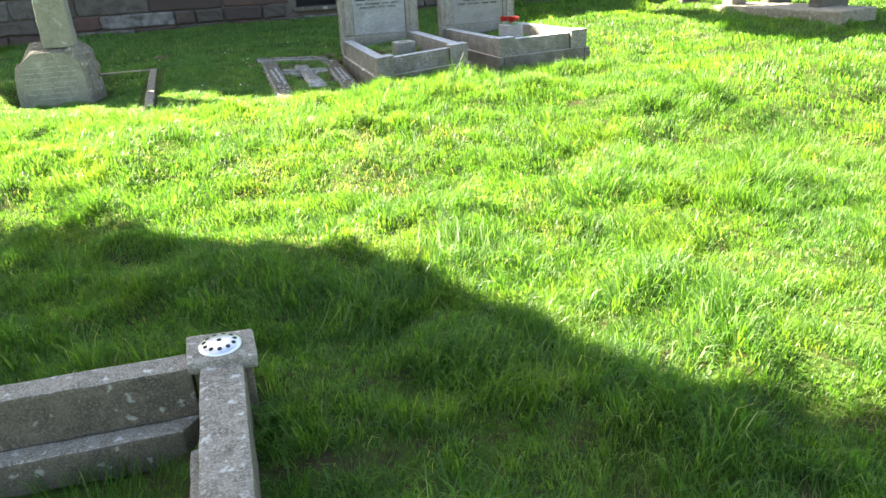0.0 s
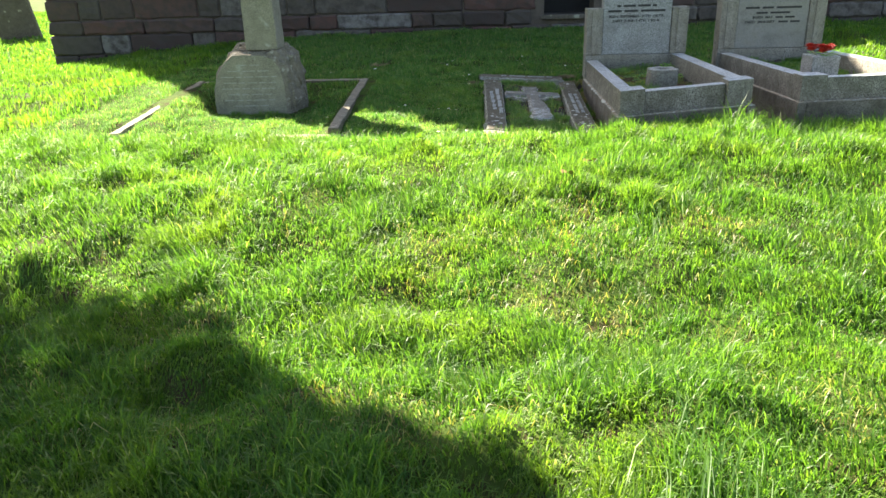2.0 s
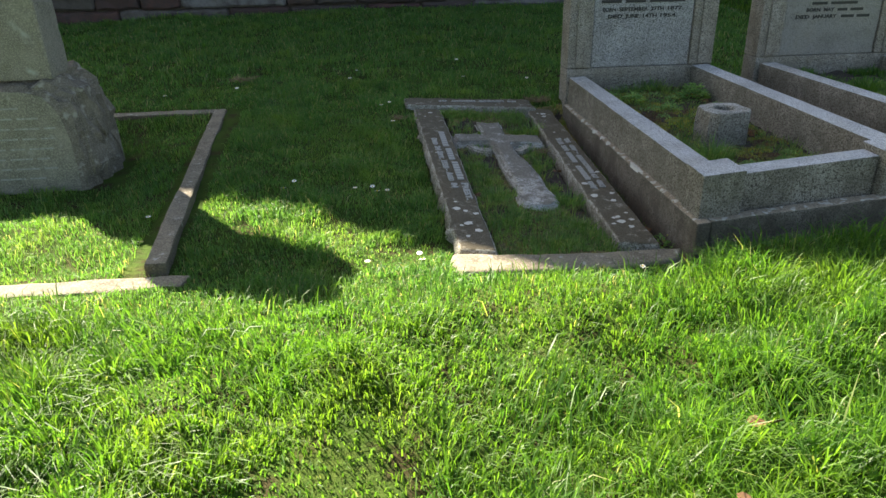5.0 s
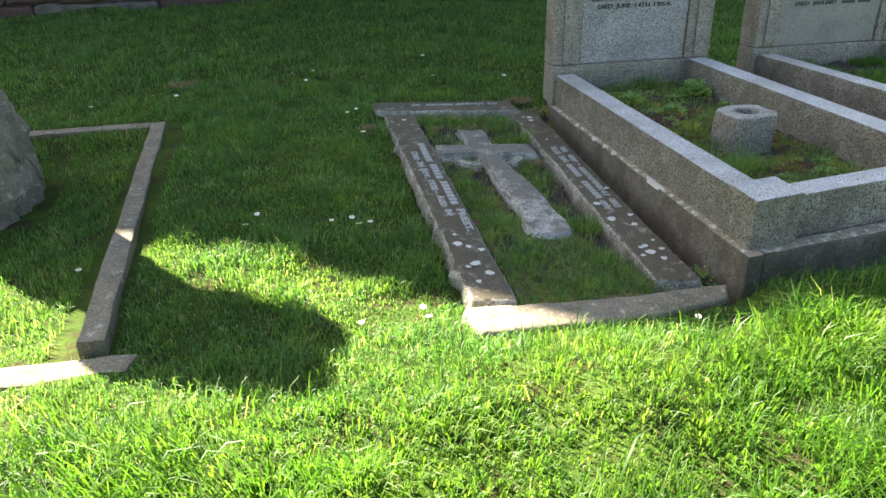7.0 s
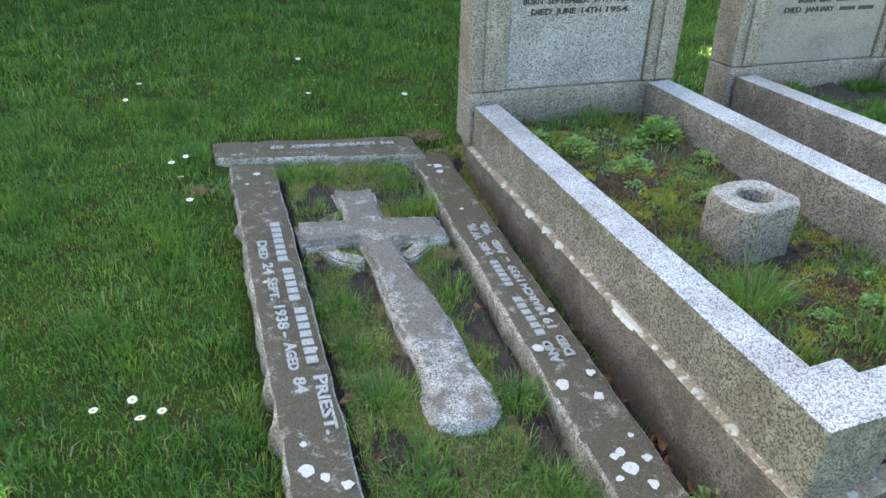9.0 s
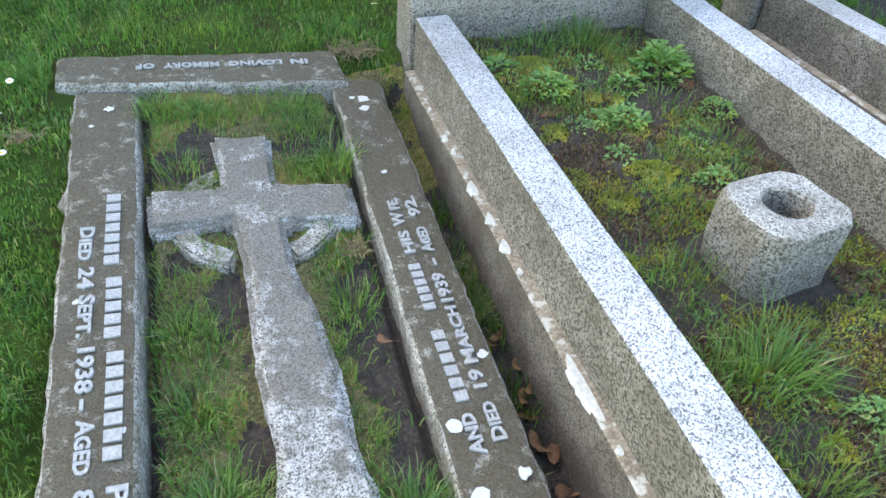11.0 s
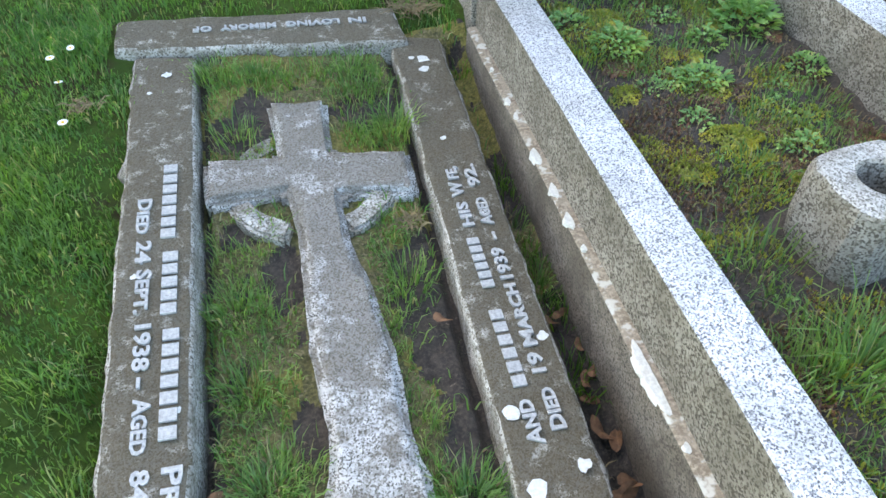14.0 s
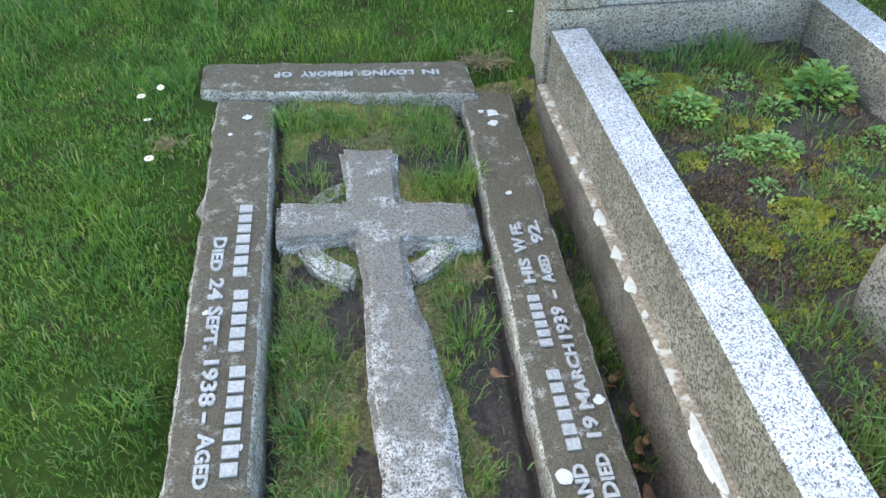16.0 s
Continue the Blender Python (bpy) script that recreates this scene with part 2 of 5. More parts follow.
def block(top, depth, bev=0.012, rough=0.004, batter=0.0, gap=0.07, seed=0.0, seg=2, split=0.75, soft=False):
    """A stone with the given top corners (in order, any heights); material 1 goes on the sides."""
    bm = bmesh.new()
    c = sum((Vector(p) for p in top), Vector()) / len(top)
    up = [bm.verts.new(p) for p in top]
    dn = []
    for p in top:
        o = Vector((p[0] - c.x, p[1] - c.y, 0))
        o = o.normalized() * batter if o.length else o
        dn.append(bm.verts.new((p[0] + o.x, p[1] + o.y, p[2] - depth)))
    n = len(top)
    bm.faces.new(up)
    bm.faces.new(dn[::-1])
    for i in range(n):
        bm.faces.new((up[i], dn[i], dn[(i + 1) % n], up[(i + 1) % n]))
    bmesh.ops.recalc_face_normals(bm, faces=bm.faces)
    if bev:
        bmesh.ops.bevel(bm, geom=bm.edges[:], offset=bev, segments=seg, affect="EDGES", profile=0.6)
    for axis in range(3):
        lo, hi = min(v.co[axis] for v in bm.verts), max(v.co[axis] for v in bm.verts)
        k = int((hi - lo) / gap)
        no = Vector((0, 0, 0))
        no[axis] = 1
        for i in range(1, k + 1):
            at = Vector((0, 0, 0))
            at[axis] = lo + (hi - lo) * i / (k + 1)
            bmesh.ops.bisect_plane(bm, geom=bm.verts[:] + bm.edges[:] + bm.faces[:], plane_co=at, plane_no=no)
    if rough:
        worn(bm, rough, 0.09, seed)
    bm.normal_update()
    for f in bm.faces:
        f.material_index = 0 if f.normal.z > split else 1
        f.smooth = soft
    return bm


def box(x0, y0, z0, x1, y1, z1, **kw):
    return block([(x0, y0, z1), (x1, y0, z1), (x1, y1, z1), (x0, y1, z1)], z1 - z0, **kw)


def turned(bm, m):
    bmesh.ops.transform(bm, matrix=m, verts=bm.verts)
    return bm


def letters(text, height, at, turn, lift=0.0015, wide=1.0, bold=0.0):
    """Raised letters: at is the middle of the line, turn the rotation of its plane."""
    cu = bpy.data.curves.new("lettering", "FONT")
    cu.body, cu.size, cu.extrude, cu.offset = text, height / 0.72, lift / 2, bold
    cu.small_caps_scale = 0.85
    cu.align_x, cu.align_y, cu.resolution_u = "CENTER", "CENTER", 2
    for ch, form in zip(text, cu.body_format):
        form.use_small_caps = ch.islower()
    ob = bpy.data.objects.new("lettering", cu)
    scene.collection.objects.link(ob)
    me = bpy.data.meshes.new_from_object(ob.evaluated_get(bpy.context.evaluated_depsgraph_get()))
    bpy.data.objects.remove(ob)
    bpy.data.curves.remove(cu)
    bm = bmesh.new()
    bm.from_mesh(me)
    bpy.data.meshes.remove(me)
    xs = [v.co.x for v in bm.verts]
    s = wide / (max(xs) - min(xs))
    return turned(bm, Matrix.Translation(at) @ turn @ Matrix.Diagonal((s, 1, 1, 1)))


def bars(spans, height, at, turn, lift=0.0015):
    """Plain bars in place of words; spans are (start, end) along the line."""
    bm = bmesh.new()
    for a, b in spans:
        bmesh.ops.create_cube(bm, size=1, matrix=Matrix.Translation(((a + b) / 2, 0, 0)) @ Matrix.Diagonal((b - a, height, lift, 1)))
    return turned(bm, Matrix.Translation(at) @ turn)


RNG = np.random.default_rng(7)


def hash2(ix, iy, seed):
    h = (ix.astype(np.int64) * 374761393 + iy.astype(np.int64) * 668265263 + seed * 974711) & 0x7FFFFFFF
    h = ((h ^ (h >> 13)) * 1274126177) & 0x7FFFFFFF
    return ((h ^ (h >> 16)) & 0xFFFF) / 65535.0


def vnoise(x, y, seed=0):
    ix, iy = np.floor(x), np.floor(y)
    fx, fy = x - ix, y - iy
    fx, fy = fx * fx * (3 - 2 * fx), fy * fy * (3 - 2 * fy)
    a, b = hash2(ix, iy, seed), hash2(ix + 1, iy, seed)
    c, d = hash2(ix, iy + 1, seed), hash2(ix + 1, iy + 1, seed)
    return (a * (1 - fx) + b * fx) * (1 - fy) + (c * (1 - fx) + d * fx) * fy


def smooth(e0, e1, v):
    k = np.clip((v - e0) / (e1 - e0), 0, 1)
    return k * k * (3 - 2 * k)


def tall_zone(x, y):
    """1 where the grass is left long, 0 on the trodden lawn between the graves."""
    edge = 6.3 + 0.22 * (vnoise(x * 2.1, y * 0 + 3, 5) - 0.5) + 0.12 * np.clip(x - 0.8, 0, 1)
    near = 1 - smooth(edge, edge + 0.3, y)
    return np.clip(near + 0.6 * smooth(-2.3, -2.9, x) * smooth(12.5, 11, y) + smooth(3.75, 4.0, x), 0, 1)


def sunk(x, y, x0, x1, y0, y1, e=0.05):
    return smooth(x0 - e, x0 + e, x) * smooth(x1 + e, x1 - e, x) * smooth(y0 - e, y0 + e, y) * smooth(y1 + e, y1 - e, y)


def soil_z(x, y):
    x, y = np.asarray(x, float), np.asarray(y, float)
    z = np.interp(y, [-60, 0, 3, 4.4, 5.3, 6.05, 6.45, 6.85, 7.66, 8.57, 9.3, 10.5, 12.6, 60], [-0.3, -0.36, -0.34, -0.31, -0.145, -0.105, -0.132, -0.194, -0.165, -0.115, -0.09, -0.06, 0.0, 0.3])
    z = z + smooth(6.2, 7.0, y) * smooth(9.0, 8.4, y) * -0.03 * np.clip(x, -1.5, 1.5)
    z = z + 0.035 * sunk(x, y, 1.2, 3.6, 6.2, 6.7, 0.15)
    z = z + (0.004 + 0.018 * smooth(8.1, 7.4, y)) * sunk(x, y, 0.56, 1.1, 6.84, 8.8) - 0.085 * sunk(x, y, 1.26, 1.36, 6.86, 8.8) + 0.06 * sunk(x, y, 1.36, 3.7, 6.6, 6.84, 0.06) - 0.05 * sunk(x, y, -2.02, -0.85, 6.95, 8.8, 0.12) - 0.085 * sunk(x, y, -2.1, -1.1, 7.6, 8.7, 0.2) - 0.005 * sunk(x, y, 0.0, 0.42, 6.9, 8.9, 0.15) - 0.02 * sunk(x, y, 0.4, 1.3, 6.9, 9.0) - 0.01 * sunk(x, y, -0.86, -0.58, 6.8, 9.0, 0.08)
    z = z + smooth(9.0, 12.0, y) * np.interp(x, [-40, -14, -6, -4.5, -2, 0, 40], [-0.95, -0.62, -0.36, -0.16, 0.0, 0.03, 0.03])
    z = z + (0.35 + 0.65 * tall_zone(x, y)) * (0.08 * (vnoise(x * 1.7, y * 1.7, 1) - 0.5) + 0.085 * (vnoise(x * 4.3, y * 4.3, 2) - 0.5) + 0.02 * (vnoise(x * 9.7, y * 9.7, 3) - 0.5))
    return z


# ---- ground ----
def ground_sheet():
    def axis(lo, hi, fine, far):
        mid = np.arange(lo, hi + fine / 2, fine)
        out = np.cumsum(fine * 1.16 ** np.arange(1, 55))
        out = out[out < far]
        return np.concatenate((lo - out[::-1], mid, hi + out))
    xs, ys = axis(-4.0, 4.5, 0.05, 400), axis(0.0, 12.6, 0.05, 400)
    gx, gy = np.meshgrid(xs, ys)
    gz = soil_z(gx, gy) - 0.07 * sunk(gx, gy, 0.53, 1.37, 6.84, 8.86, 0.02)
    n, k = len(xs), len(ys)
    i = np.arange(n * k).reshape(k, n)
    quads = np.stack((i[:-1, :-1], i[:-1, 1:], i[1:, 1:], i[1:, :-1]), -1).reshape(-1, 4)
    me = bpy.data.meshes.new("ground")
    me.from_pydata(np.stack((gx, gy, gz), -1).reshape(-1, 3).tolist(), [], quads.tolist())
    me.polygons.foreach_set("use_smooth", np.ones(len(quads), bool))
    me.materials.append(TURF)
    return tagged(new("ground", me), "uneven churchyard ground of mossy turf and earth", "ground", kind="structure")


ground_sheet()


# ---- church wall ----
def church():
    wy, th = 12.6, 0.7
    ch = thing("church_wall", (-3.0, wy, 0), "shaded church wall of weathered sandstone blocks with a dark low opening", "wall", kind="structure")
    # unseen gabled outline, shaped for its shadow, with a lower stretch beyond the gable
    tops = [(-6.0, 5.2), (-5.03, 5.42), (-4.6, 5.65), (-4.45, 6.02), (-4.25, 6.38), (-3.6, 6.85), (-2.3, 6.8), (0.1, 4.7), (0.1, 3.2), (6.4, 1.6)]
    bm = bmesh.new()
    for (xa, za), (xb, zb) in zip(tops, tops[1:]):
        if xb - xa < 0.01:
            continue
        cuts = [(xa, za, xb, zb, -1.0)]
        if xa < 1.0 < xb:
            m = lambda x: za + (zb - za) * (x - xa) / (xb - xa)
            cuts = [(xa, za, 1.25, m(1.25), -1.0), (1.25, m(1.25), 1.95, m(1.95), 1.25), (1.95, m(1.95), xb, zb, -1.0)]
        for x0, z0, x1, z1, low in cuts:
            vs = [bm.verts.new(p) for p in ((x0, wy, low), (x1, wy, low), (x1, wy, z1), (x0, wy, z0), (x0, wy + th, low), (x1, wy + th, low), (x1, wy + th, z1), (x0, wy + th, z0))]
            for q in ((0, 1, 2, 3), (5, 4, 7, 6), (4, 5, 1, 0), (3, 2, 6, 7), (4, 0, 3, 7), (1, 5, 6, 2)):
                bm.faces.new([vs[i] for i in q])
    for x0, z0, x1, z1 in ((1.25, -1.0, 1.95, 0.2),):
        bmesh.ops.create_cube(bm, size=1, matrix=Matrix.Translation(((x0 + x1) / 2, wy + th / 2 + 0.02, (z0 + z1) / 2)) @ Matrix.Diagonal((x1 - x0, th - 0.04, z1 - z0, 1)))
    bmesh.ops.recalc_face_normals(bm, faces=bm.faces)
    part("masonry_core", bm, MORTAR, ch)
    # near-black sheet in place of the unlit depth of the opening
    bm = box(1.25, wy + 0.5, 0.2, 1.95, wy + 0.55, 1.25, bev=0, rough=0)
    part("opening_darkness", bm, DARK, ch, "near-black sheet standing for the darkness inside the low opening")
    bm = box(1.2, wy - 0.06, 0.15, 2.0, wy + 0.1, 0.21, bev=0.01)
    part("window_sill", bm, SLATE, ch)
    # facing stones in courses; the lowest courses stand forward as a plinth
    rnd = random.Random(4)
    z, row = -0.45, 0
    while z < 1.15:
        h = rnd.uniform(0.2, 0.4)
        x = -6.03
        while x < 6.3:
            w = rnd.uniform(0.3, 1.1)
            x1 = min(x + w, 6.35)
            if not (x1 > 1.22 and x < 1.98 and z + h > 0.15):
                out = 0.07 if z < 0.1 else 0.03
                bm = box(x + 0.006, wy - out + rnd.uniform(-0.008, 0.008), z + 0.006, x1 - 0.006, wy + 0.05, z + h - 0.006, bev=0.022, rough=0.02, gap=0.14, seed=x + z, seg=1)
                part("stone_block", bm, WALLSTONE, ch)
            x = x1
        z += h
    return ch


MORTAR = stone("mortar", (0.06, 0.05, 0.042), (0.12, 0.10, 0.085), None)


def wall_material():
    m, t, p = nodes_of("church_stone")
    rnd = nd(t, "ShaderNodeObjectInfo").outputs["Random"]
    base = ramp(t, rnd, [(0.0, (0.055, 0.04, 0.038)), (0.35, (0.11, 0.058, 0.052)), (0.6, (0.075, 0.062, 0.056)), (0.85, (0.13, 0.115, 0.105)), (0.98, (0.2, 0.19, 0.19))])
    base = mixc(t, step(t, noise_at(t, 9.0, 8, 0.7), 0.42, 0.68), base, (0.055, 0.045, 0.042))
    t.links.new(base, p.inputs["Base Color"])
    p.inputs["Roughness"].default_value = 0.95
    bump(t, p, noise_at(t, 45.0, 6, 0.7), 0.7, 0.012)
    return m


WALLSTONE = wall_material()
church()


# ---- flat grave with the fallen cross ----
def flat_z(x, y):
    return -0.085 - 0.028 * (8.9 - y) - 0.05 * (x - 0.4)


FACE_E = Matrix.Rotation(radians(-90), 4, "Z")
FACE_W = Matrix.Rotation(radians(90), 4, "Z")
FACE_S = Matrix.Rotation(radians(180), 4, "Z")


def lichen_spots(parent, spots, seed):
    rnd = random.Random(seed)
    for x, y, r in spots:
        bm = bmesh.new()
        z = flat_z(x, y)
        pts = []
        for i in range(11):
            a = i / 11 * math.tau
            q = r * rnd.uniform(0.65, 1.15)
            pts.append(bm.verts.new((x + q * math.cos(a), y + q * math.sin(a), z + 0.0015)))
        f = bm.faces.new(pts)
        e = bmesh.ops.inset_region(bm, faces=[f], thickness=r * 0.25, depth=0.0015)
        part("lichen_spot", bm, LICHEN, parent)


def edge_lichen(parent, x, z_of, spans):
    """Pale crusts along the top of a plinth; spans are (start, end, width) in y."""
    rnd = random.Random(9)
    for y0, y1, w in spans:
        bm = bmesh.new()
        n = max(4, int((y1 - y0) / 0.012))
        ys = [y0 + (y1 - y0) * i / n for i in range(n + 1)]
        swell = [0.15 + 0.85 * max(0.0, math.sin(math.pi * i / n)) ** 0.45 for i in range(n + 1)]
        rows = [[bm.verts.new((x - k * w * s * rnd.uniform(0.45, 0.62), q, z_of(q) - (0.012 if k > 1 else 0.0))) for q, s in zip(ys, swell)] for k in (-0.3, 0.9, 1.15)]
        for ra, rb_ in zip(rows, rows[1:]):
            for i in range(n):
                bm.faces.new((ra[i], ra[i + 1], rb_[i + 1], rb_[i]))
        part("lichen_crust", bm, LICHEN, parent)


def spread(text, length):
    """The words of a line with their start and end along it."""
    n, at, out = len(text), 0, []
    for w in text.split(" "):
        out.append((w, at / n * length, (at + len(w)) / n * length))
        at += len(w) + 1
    return out


def spall(bm, side, x0, depth, seed):
    """The outer arris has flaked away unevenly and slopes to the turf."""
    for v in bm.verts:
        if side * (v.co.x - x0) > -0.03:
            n = noise.noise(Vector((seed, v.co.y * 13, 0))) + 0.7 * noise.noise(Vector((seed, v.co.y * 41, 1)))
            low = min(1.0, max(0.0, (flat_z(v.co.x, v.co.y) - v.co.z) / 0.03))
            v.co.x += side * depth * max(-0.25, n + 0.2) * (0.15 + 0.85 * low)
            v.co.z -= 0.012 * max(0.0, n) * (1 - low)


def flat_grave():
    g = thing("grave_surround", (0.8, 7.9, -0.2), "low browned granite grave surround with lead letters and white lichen", "grave kerb")
    k = lambda pts, lift=0.0: [(x, y, flat_z(x, y) + lift) for x, y in pts]
    mats = [LEDGER, LEDGER_SIDE]
    kw = dict(bev=0.014, rough=0.005, batter=0.03, gap=0.03, seg=3, soft=True)
    head = part("head_kerb", block(k([(0.365, 8.81), (1.16, 8.76), (1.15, 8.955), (0.36, 8.965)], 0.02), 0.13, seed=1, **kw), mats, g)
    bm = block(k([(0.432, 6.9), (0.575, 6.87), (0.572, 8.79), (0.41, 8.8)]), 0.12, seed=2, **kw)
    spall(bm, -1, 0.435, 0.026, 4.0)
    left = part("side_kerb", bm, mats, g)
    bm = block(k([(1.075, 6.93), (1.235, 6.91), (1.262, 8.8), (1.115, 8.83)]), 0.12, seed=3, **kw)
    spall(bm, 1, 1.235, 0.02, 7.0)
    right = part("side_kerb", bm, mats, g)
    foot = part("foot_kerb", block(k([(0.42, 6.72), (0.95, 6.73), (1.27, 6.8), (1.32, 6.89), (0.9, 6.858), (0.40, 6.862)], -0.006), 0.12, seed=4, **kw), [KERB, KERB], g, "pale foot kerb of stone, slipped out of line")

    tilt = Matrix.Rotation(math.atan(0.028), 4, "X") @ Matrix.Rotation(math.atan(0.05), 4, "Y")

    def line(parent, words, h, xa, xb, turn):
        """Words with their ends along y; a number in place of a word is a name of so many letters."""
        ya, yb = words[0][1], words[-1][2]
        for word, y0, y1 in words:
            y, wide = (y0 + y1) / 2, abs(y1 - y0)
            x = xa + (xb - xa) * (y - ya) / (yb - ya)
            at = (x, y, flat_z(x, y) + 0.003)
            if isinstance(word, int):
                pitch = wide / word
                for i in range(word):
                    yc = y0 + (y1 - y0) * (i + 0.5) / word
                    part("name_bar", bars([(-0.36 * pitch, 0.36 * pitch)], h * 0.9, (x, yc, flat_z(x, yc) + 0.003), tilt @ turn, 0.005), LEAD, parent)
            else:
                part("lettering", letters(word, h, at, tilt @ turn, 0.005, wide, 0.0012), LEAD, parent)

    line(left, [(7, 8.325, 8.079), (5, 8.045, 7.872), (7, 7.843, 7.6), ("Priest.", 7.555, 7.36)], 0.033, 0.518, 0.545, FACE_E)
    line(left, [("Died", 8.21, 8.104), ("24", 8.079, 8.017), ("Sept.", 7.997, 7.885), ("1938", 7.862, 7.757), ("-", 7.738, 7.715), ("Aged", 7.692, 7.583), ("84", 7.557, 7.5)], 0.029, 0.467, 0.494, FACE_E)
    line(right, [("And", 7.48, 7.57), (6, 7.593, 7.78), (6, 7.833, 7.98), ("his", 8.013, 8.09), ("W fe,", 8.113, 8.217)], 0.029, 1.145, 1.16, FACE_W)
    line(right, [("Died", 7.5, 7.585), ("19", 7.615, 7.66), ("March", 7.68, 7.837), ("1939", 7.848, 7.936), ("-", 7.965, 7.988), ("Aged", 8.013, 8.10), ("92.", 8.14, 8.22)], 0.027, 1.192, 1.205, FACE_W)
    for word, a, b in spread("IN LOVING MEMORY OF", 0.49):
        x = 1.06 - (a + b) / 2
        part("lettering", letters(word, 0.026, (x, 8.885, flat_z(x, 8.885) + 0.0235), Matrix.Rotation(math.atan(0.05), 4, "Y") @ FACE_S, 0.005, b - a, 0.001), LEAD, head)
    lichen_spots(right, [(1.19, 8.69, 0.02), (1.185, 8.64, 0.016), (1.16, 8.7, 0.009), (1.22, 8.66, 0.008), (1.118, 7.55, 0.016), (1.12, 7.4, 0.02), (1.21, 7.43, 0.014), (1.19, 7.345, 0.017), (1.15, 7.17, 0.014),
                         (1.15, 7.12, 0.02), (1.2, 7.14, 0.013), (1.175, 7.07, 0.014), (1.13, 7.16, 0.012), (1.2, 7.21, 0.009), (1.11, 7.1, 0.01), (1.17, 8.33, 0.009), (1.2, 8.05, 0.009), (1.225, 7.7, 0.012), (1.16, 6.99, 0.012)], 3)
    lichen_spots(left, [(0.47, 7.27, 0.017), (0.505, 7.245, 0.014), (0.49, 7.215, 0.02), (0.545, 7.215, 0.014), (0.475, 7.345, 0.01), (0.5, 8.7, 0.014), (0.46, 7.985, 0.008), (0.53, 7.05, 0.017), (0.48, 7.0, 0.012),
                        (0.5, 7.12, 0.02), (0.55, 7.66, 0.008), (0.46, 8.62, 0.007), (0.47, 7.1, 0.01)], 5)
    lichen_spots(head, [(1.0, 8.9, 0.012), (0.88, 8.93, 0.008)], 6)
    return g


flat_grave()


def outline_slab(pts, z_of, thick, bev, rough, seed, gap=0.05):
    bm = bmesh.new()
    top = [bm.verts.new((x, y, 0)) for x, y in pts]
    f = bm.faces.new(top)
    r = bmesh.ops.extrude_face_region(bm, geom=[f])
    bmesh.ops.translate(bm, vec=(0, 0, -thick), verts=[v for v in r["geom"] if isinstance(v, bmesh.types.BMVert)])
    bmesh.ops.recalc_face_normals(bm, faces=bm.faces)
    if bev:
        bmesh.ops.bevel(bm, geom=bm.edges[:], offset=bev, segments=2, affect="EDGES")
    bmesh.ops.triangulate(bm, faces=[f for f in bm.faces if len(f.verts) > 4])
    for axis in range(2):
        lo, hi = min(v.co[axis] for v in bm.verts), max(v.co[axis] for v in bm.verts)
        no = Vector((0, 0, 0))
        no[axis] = 1
        k = int((hi - lo) / gap)
        for i in range(1, k + 1):
            at = Vector((0, 0, 0))
            at[axis] = lo + (hi - lo) * i / (k + 1)
            bmesh.ops.bisect_plane(bm, geom=bm.verts[:] + bm.edges[:] + bm.faces[:], plane_co=at, plane_no=no)
    for v in bm.verts:
        v.co.z += z_of(v.co.x, v.co.y)
    worn(bm, rough, 0.05, seed)
    bm.normal_update()
    return bm


def fallen_cross():
    g = thing("stone_cross", (0.83, 8.0, -0.2), "rough granite wheel cross laid flat, browned and white-footed", "cross")
    z = lambda x, y: -0.13 - 0.03 * (8.5 - y) - 0.04 * (x - 0.8)
    body = [(0.745, 8.57), (0.765, 8.345), (0.585, 8.36), (0.59, 8.2), (0.772, 8.215), (0.788, 8.06), (0.783, 7.9), (0.782, 7.74), (0.797, 7.62), (0.79, 7.52), (0.765, 7.44), (0.77, 7.36),
            (0.83, 7.325), (0.91, 7.33), (0.955, 7.38), (0.958, 7.45), (0.943, 7.53), (0.94, 7.62), (0.945, 7.71), (0.926, 7.88), (0.895, 8.06), (0.893, 8.19), (1.075, 8.165), (1.08, 8.32), (0.893, 8.345), (0.903, 8.56)]
    bm = outline_slab(body, z, 0.07, 0.014, 0.005, 2.0, 0.03)
    for f in bm.faces:
        f.smooth = True
    part("cross_body", bm, CROSS_TOP, g)
    cx, cy, r0, r1 = 0.832, 8.265, 0.15, 0.208
    for a0 in (20, 110, 200, 290):
        ring = [(cx + r1 * math.cos(radians(a0 + i * 10)), cy + r1 * math.sin(radians(a0 + i * 10))) for i in range(6)]
        ring += [(cx + r0 * math.cos(radians(a0 + i * 10)), cy + r0 * math.sin(radians(a0 + i * 10))) for i in range(5, -1, -1)]
        part("ring_segment", outline_slab(ring, lambda x, y: z(x, y) - (0.012 if a0 > 180 else 0.026 if a0 > 90 else 0.036), 0.05, 0.008, 0.006, a0, 0.025), LEDGER_SIDE, g)


fallen_cross()


# ---- granite graves with headstones ----
TILT_X = 0.075   # the granite graves stand higher towards the lane


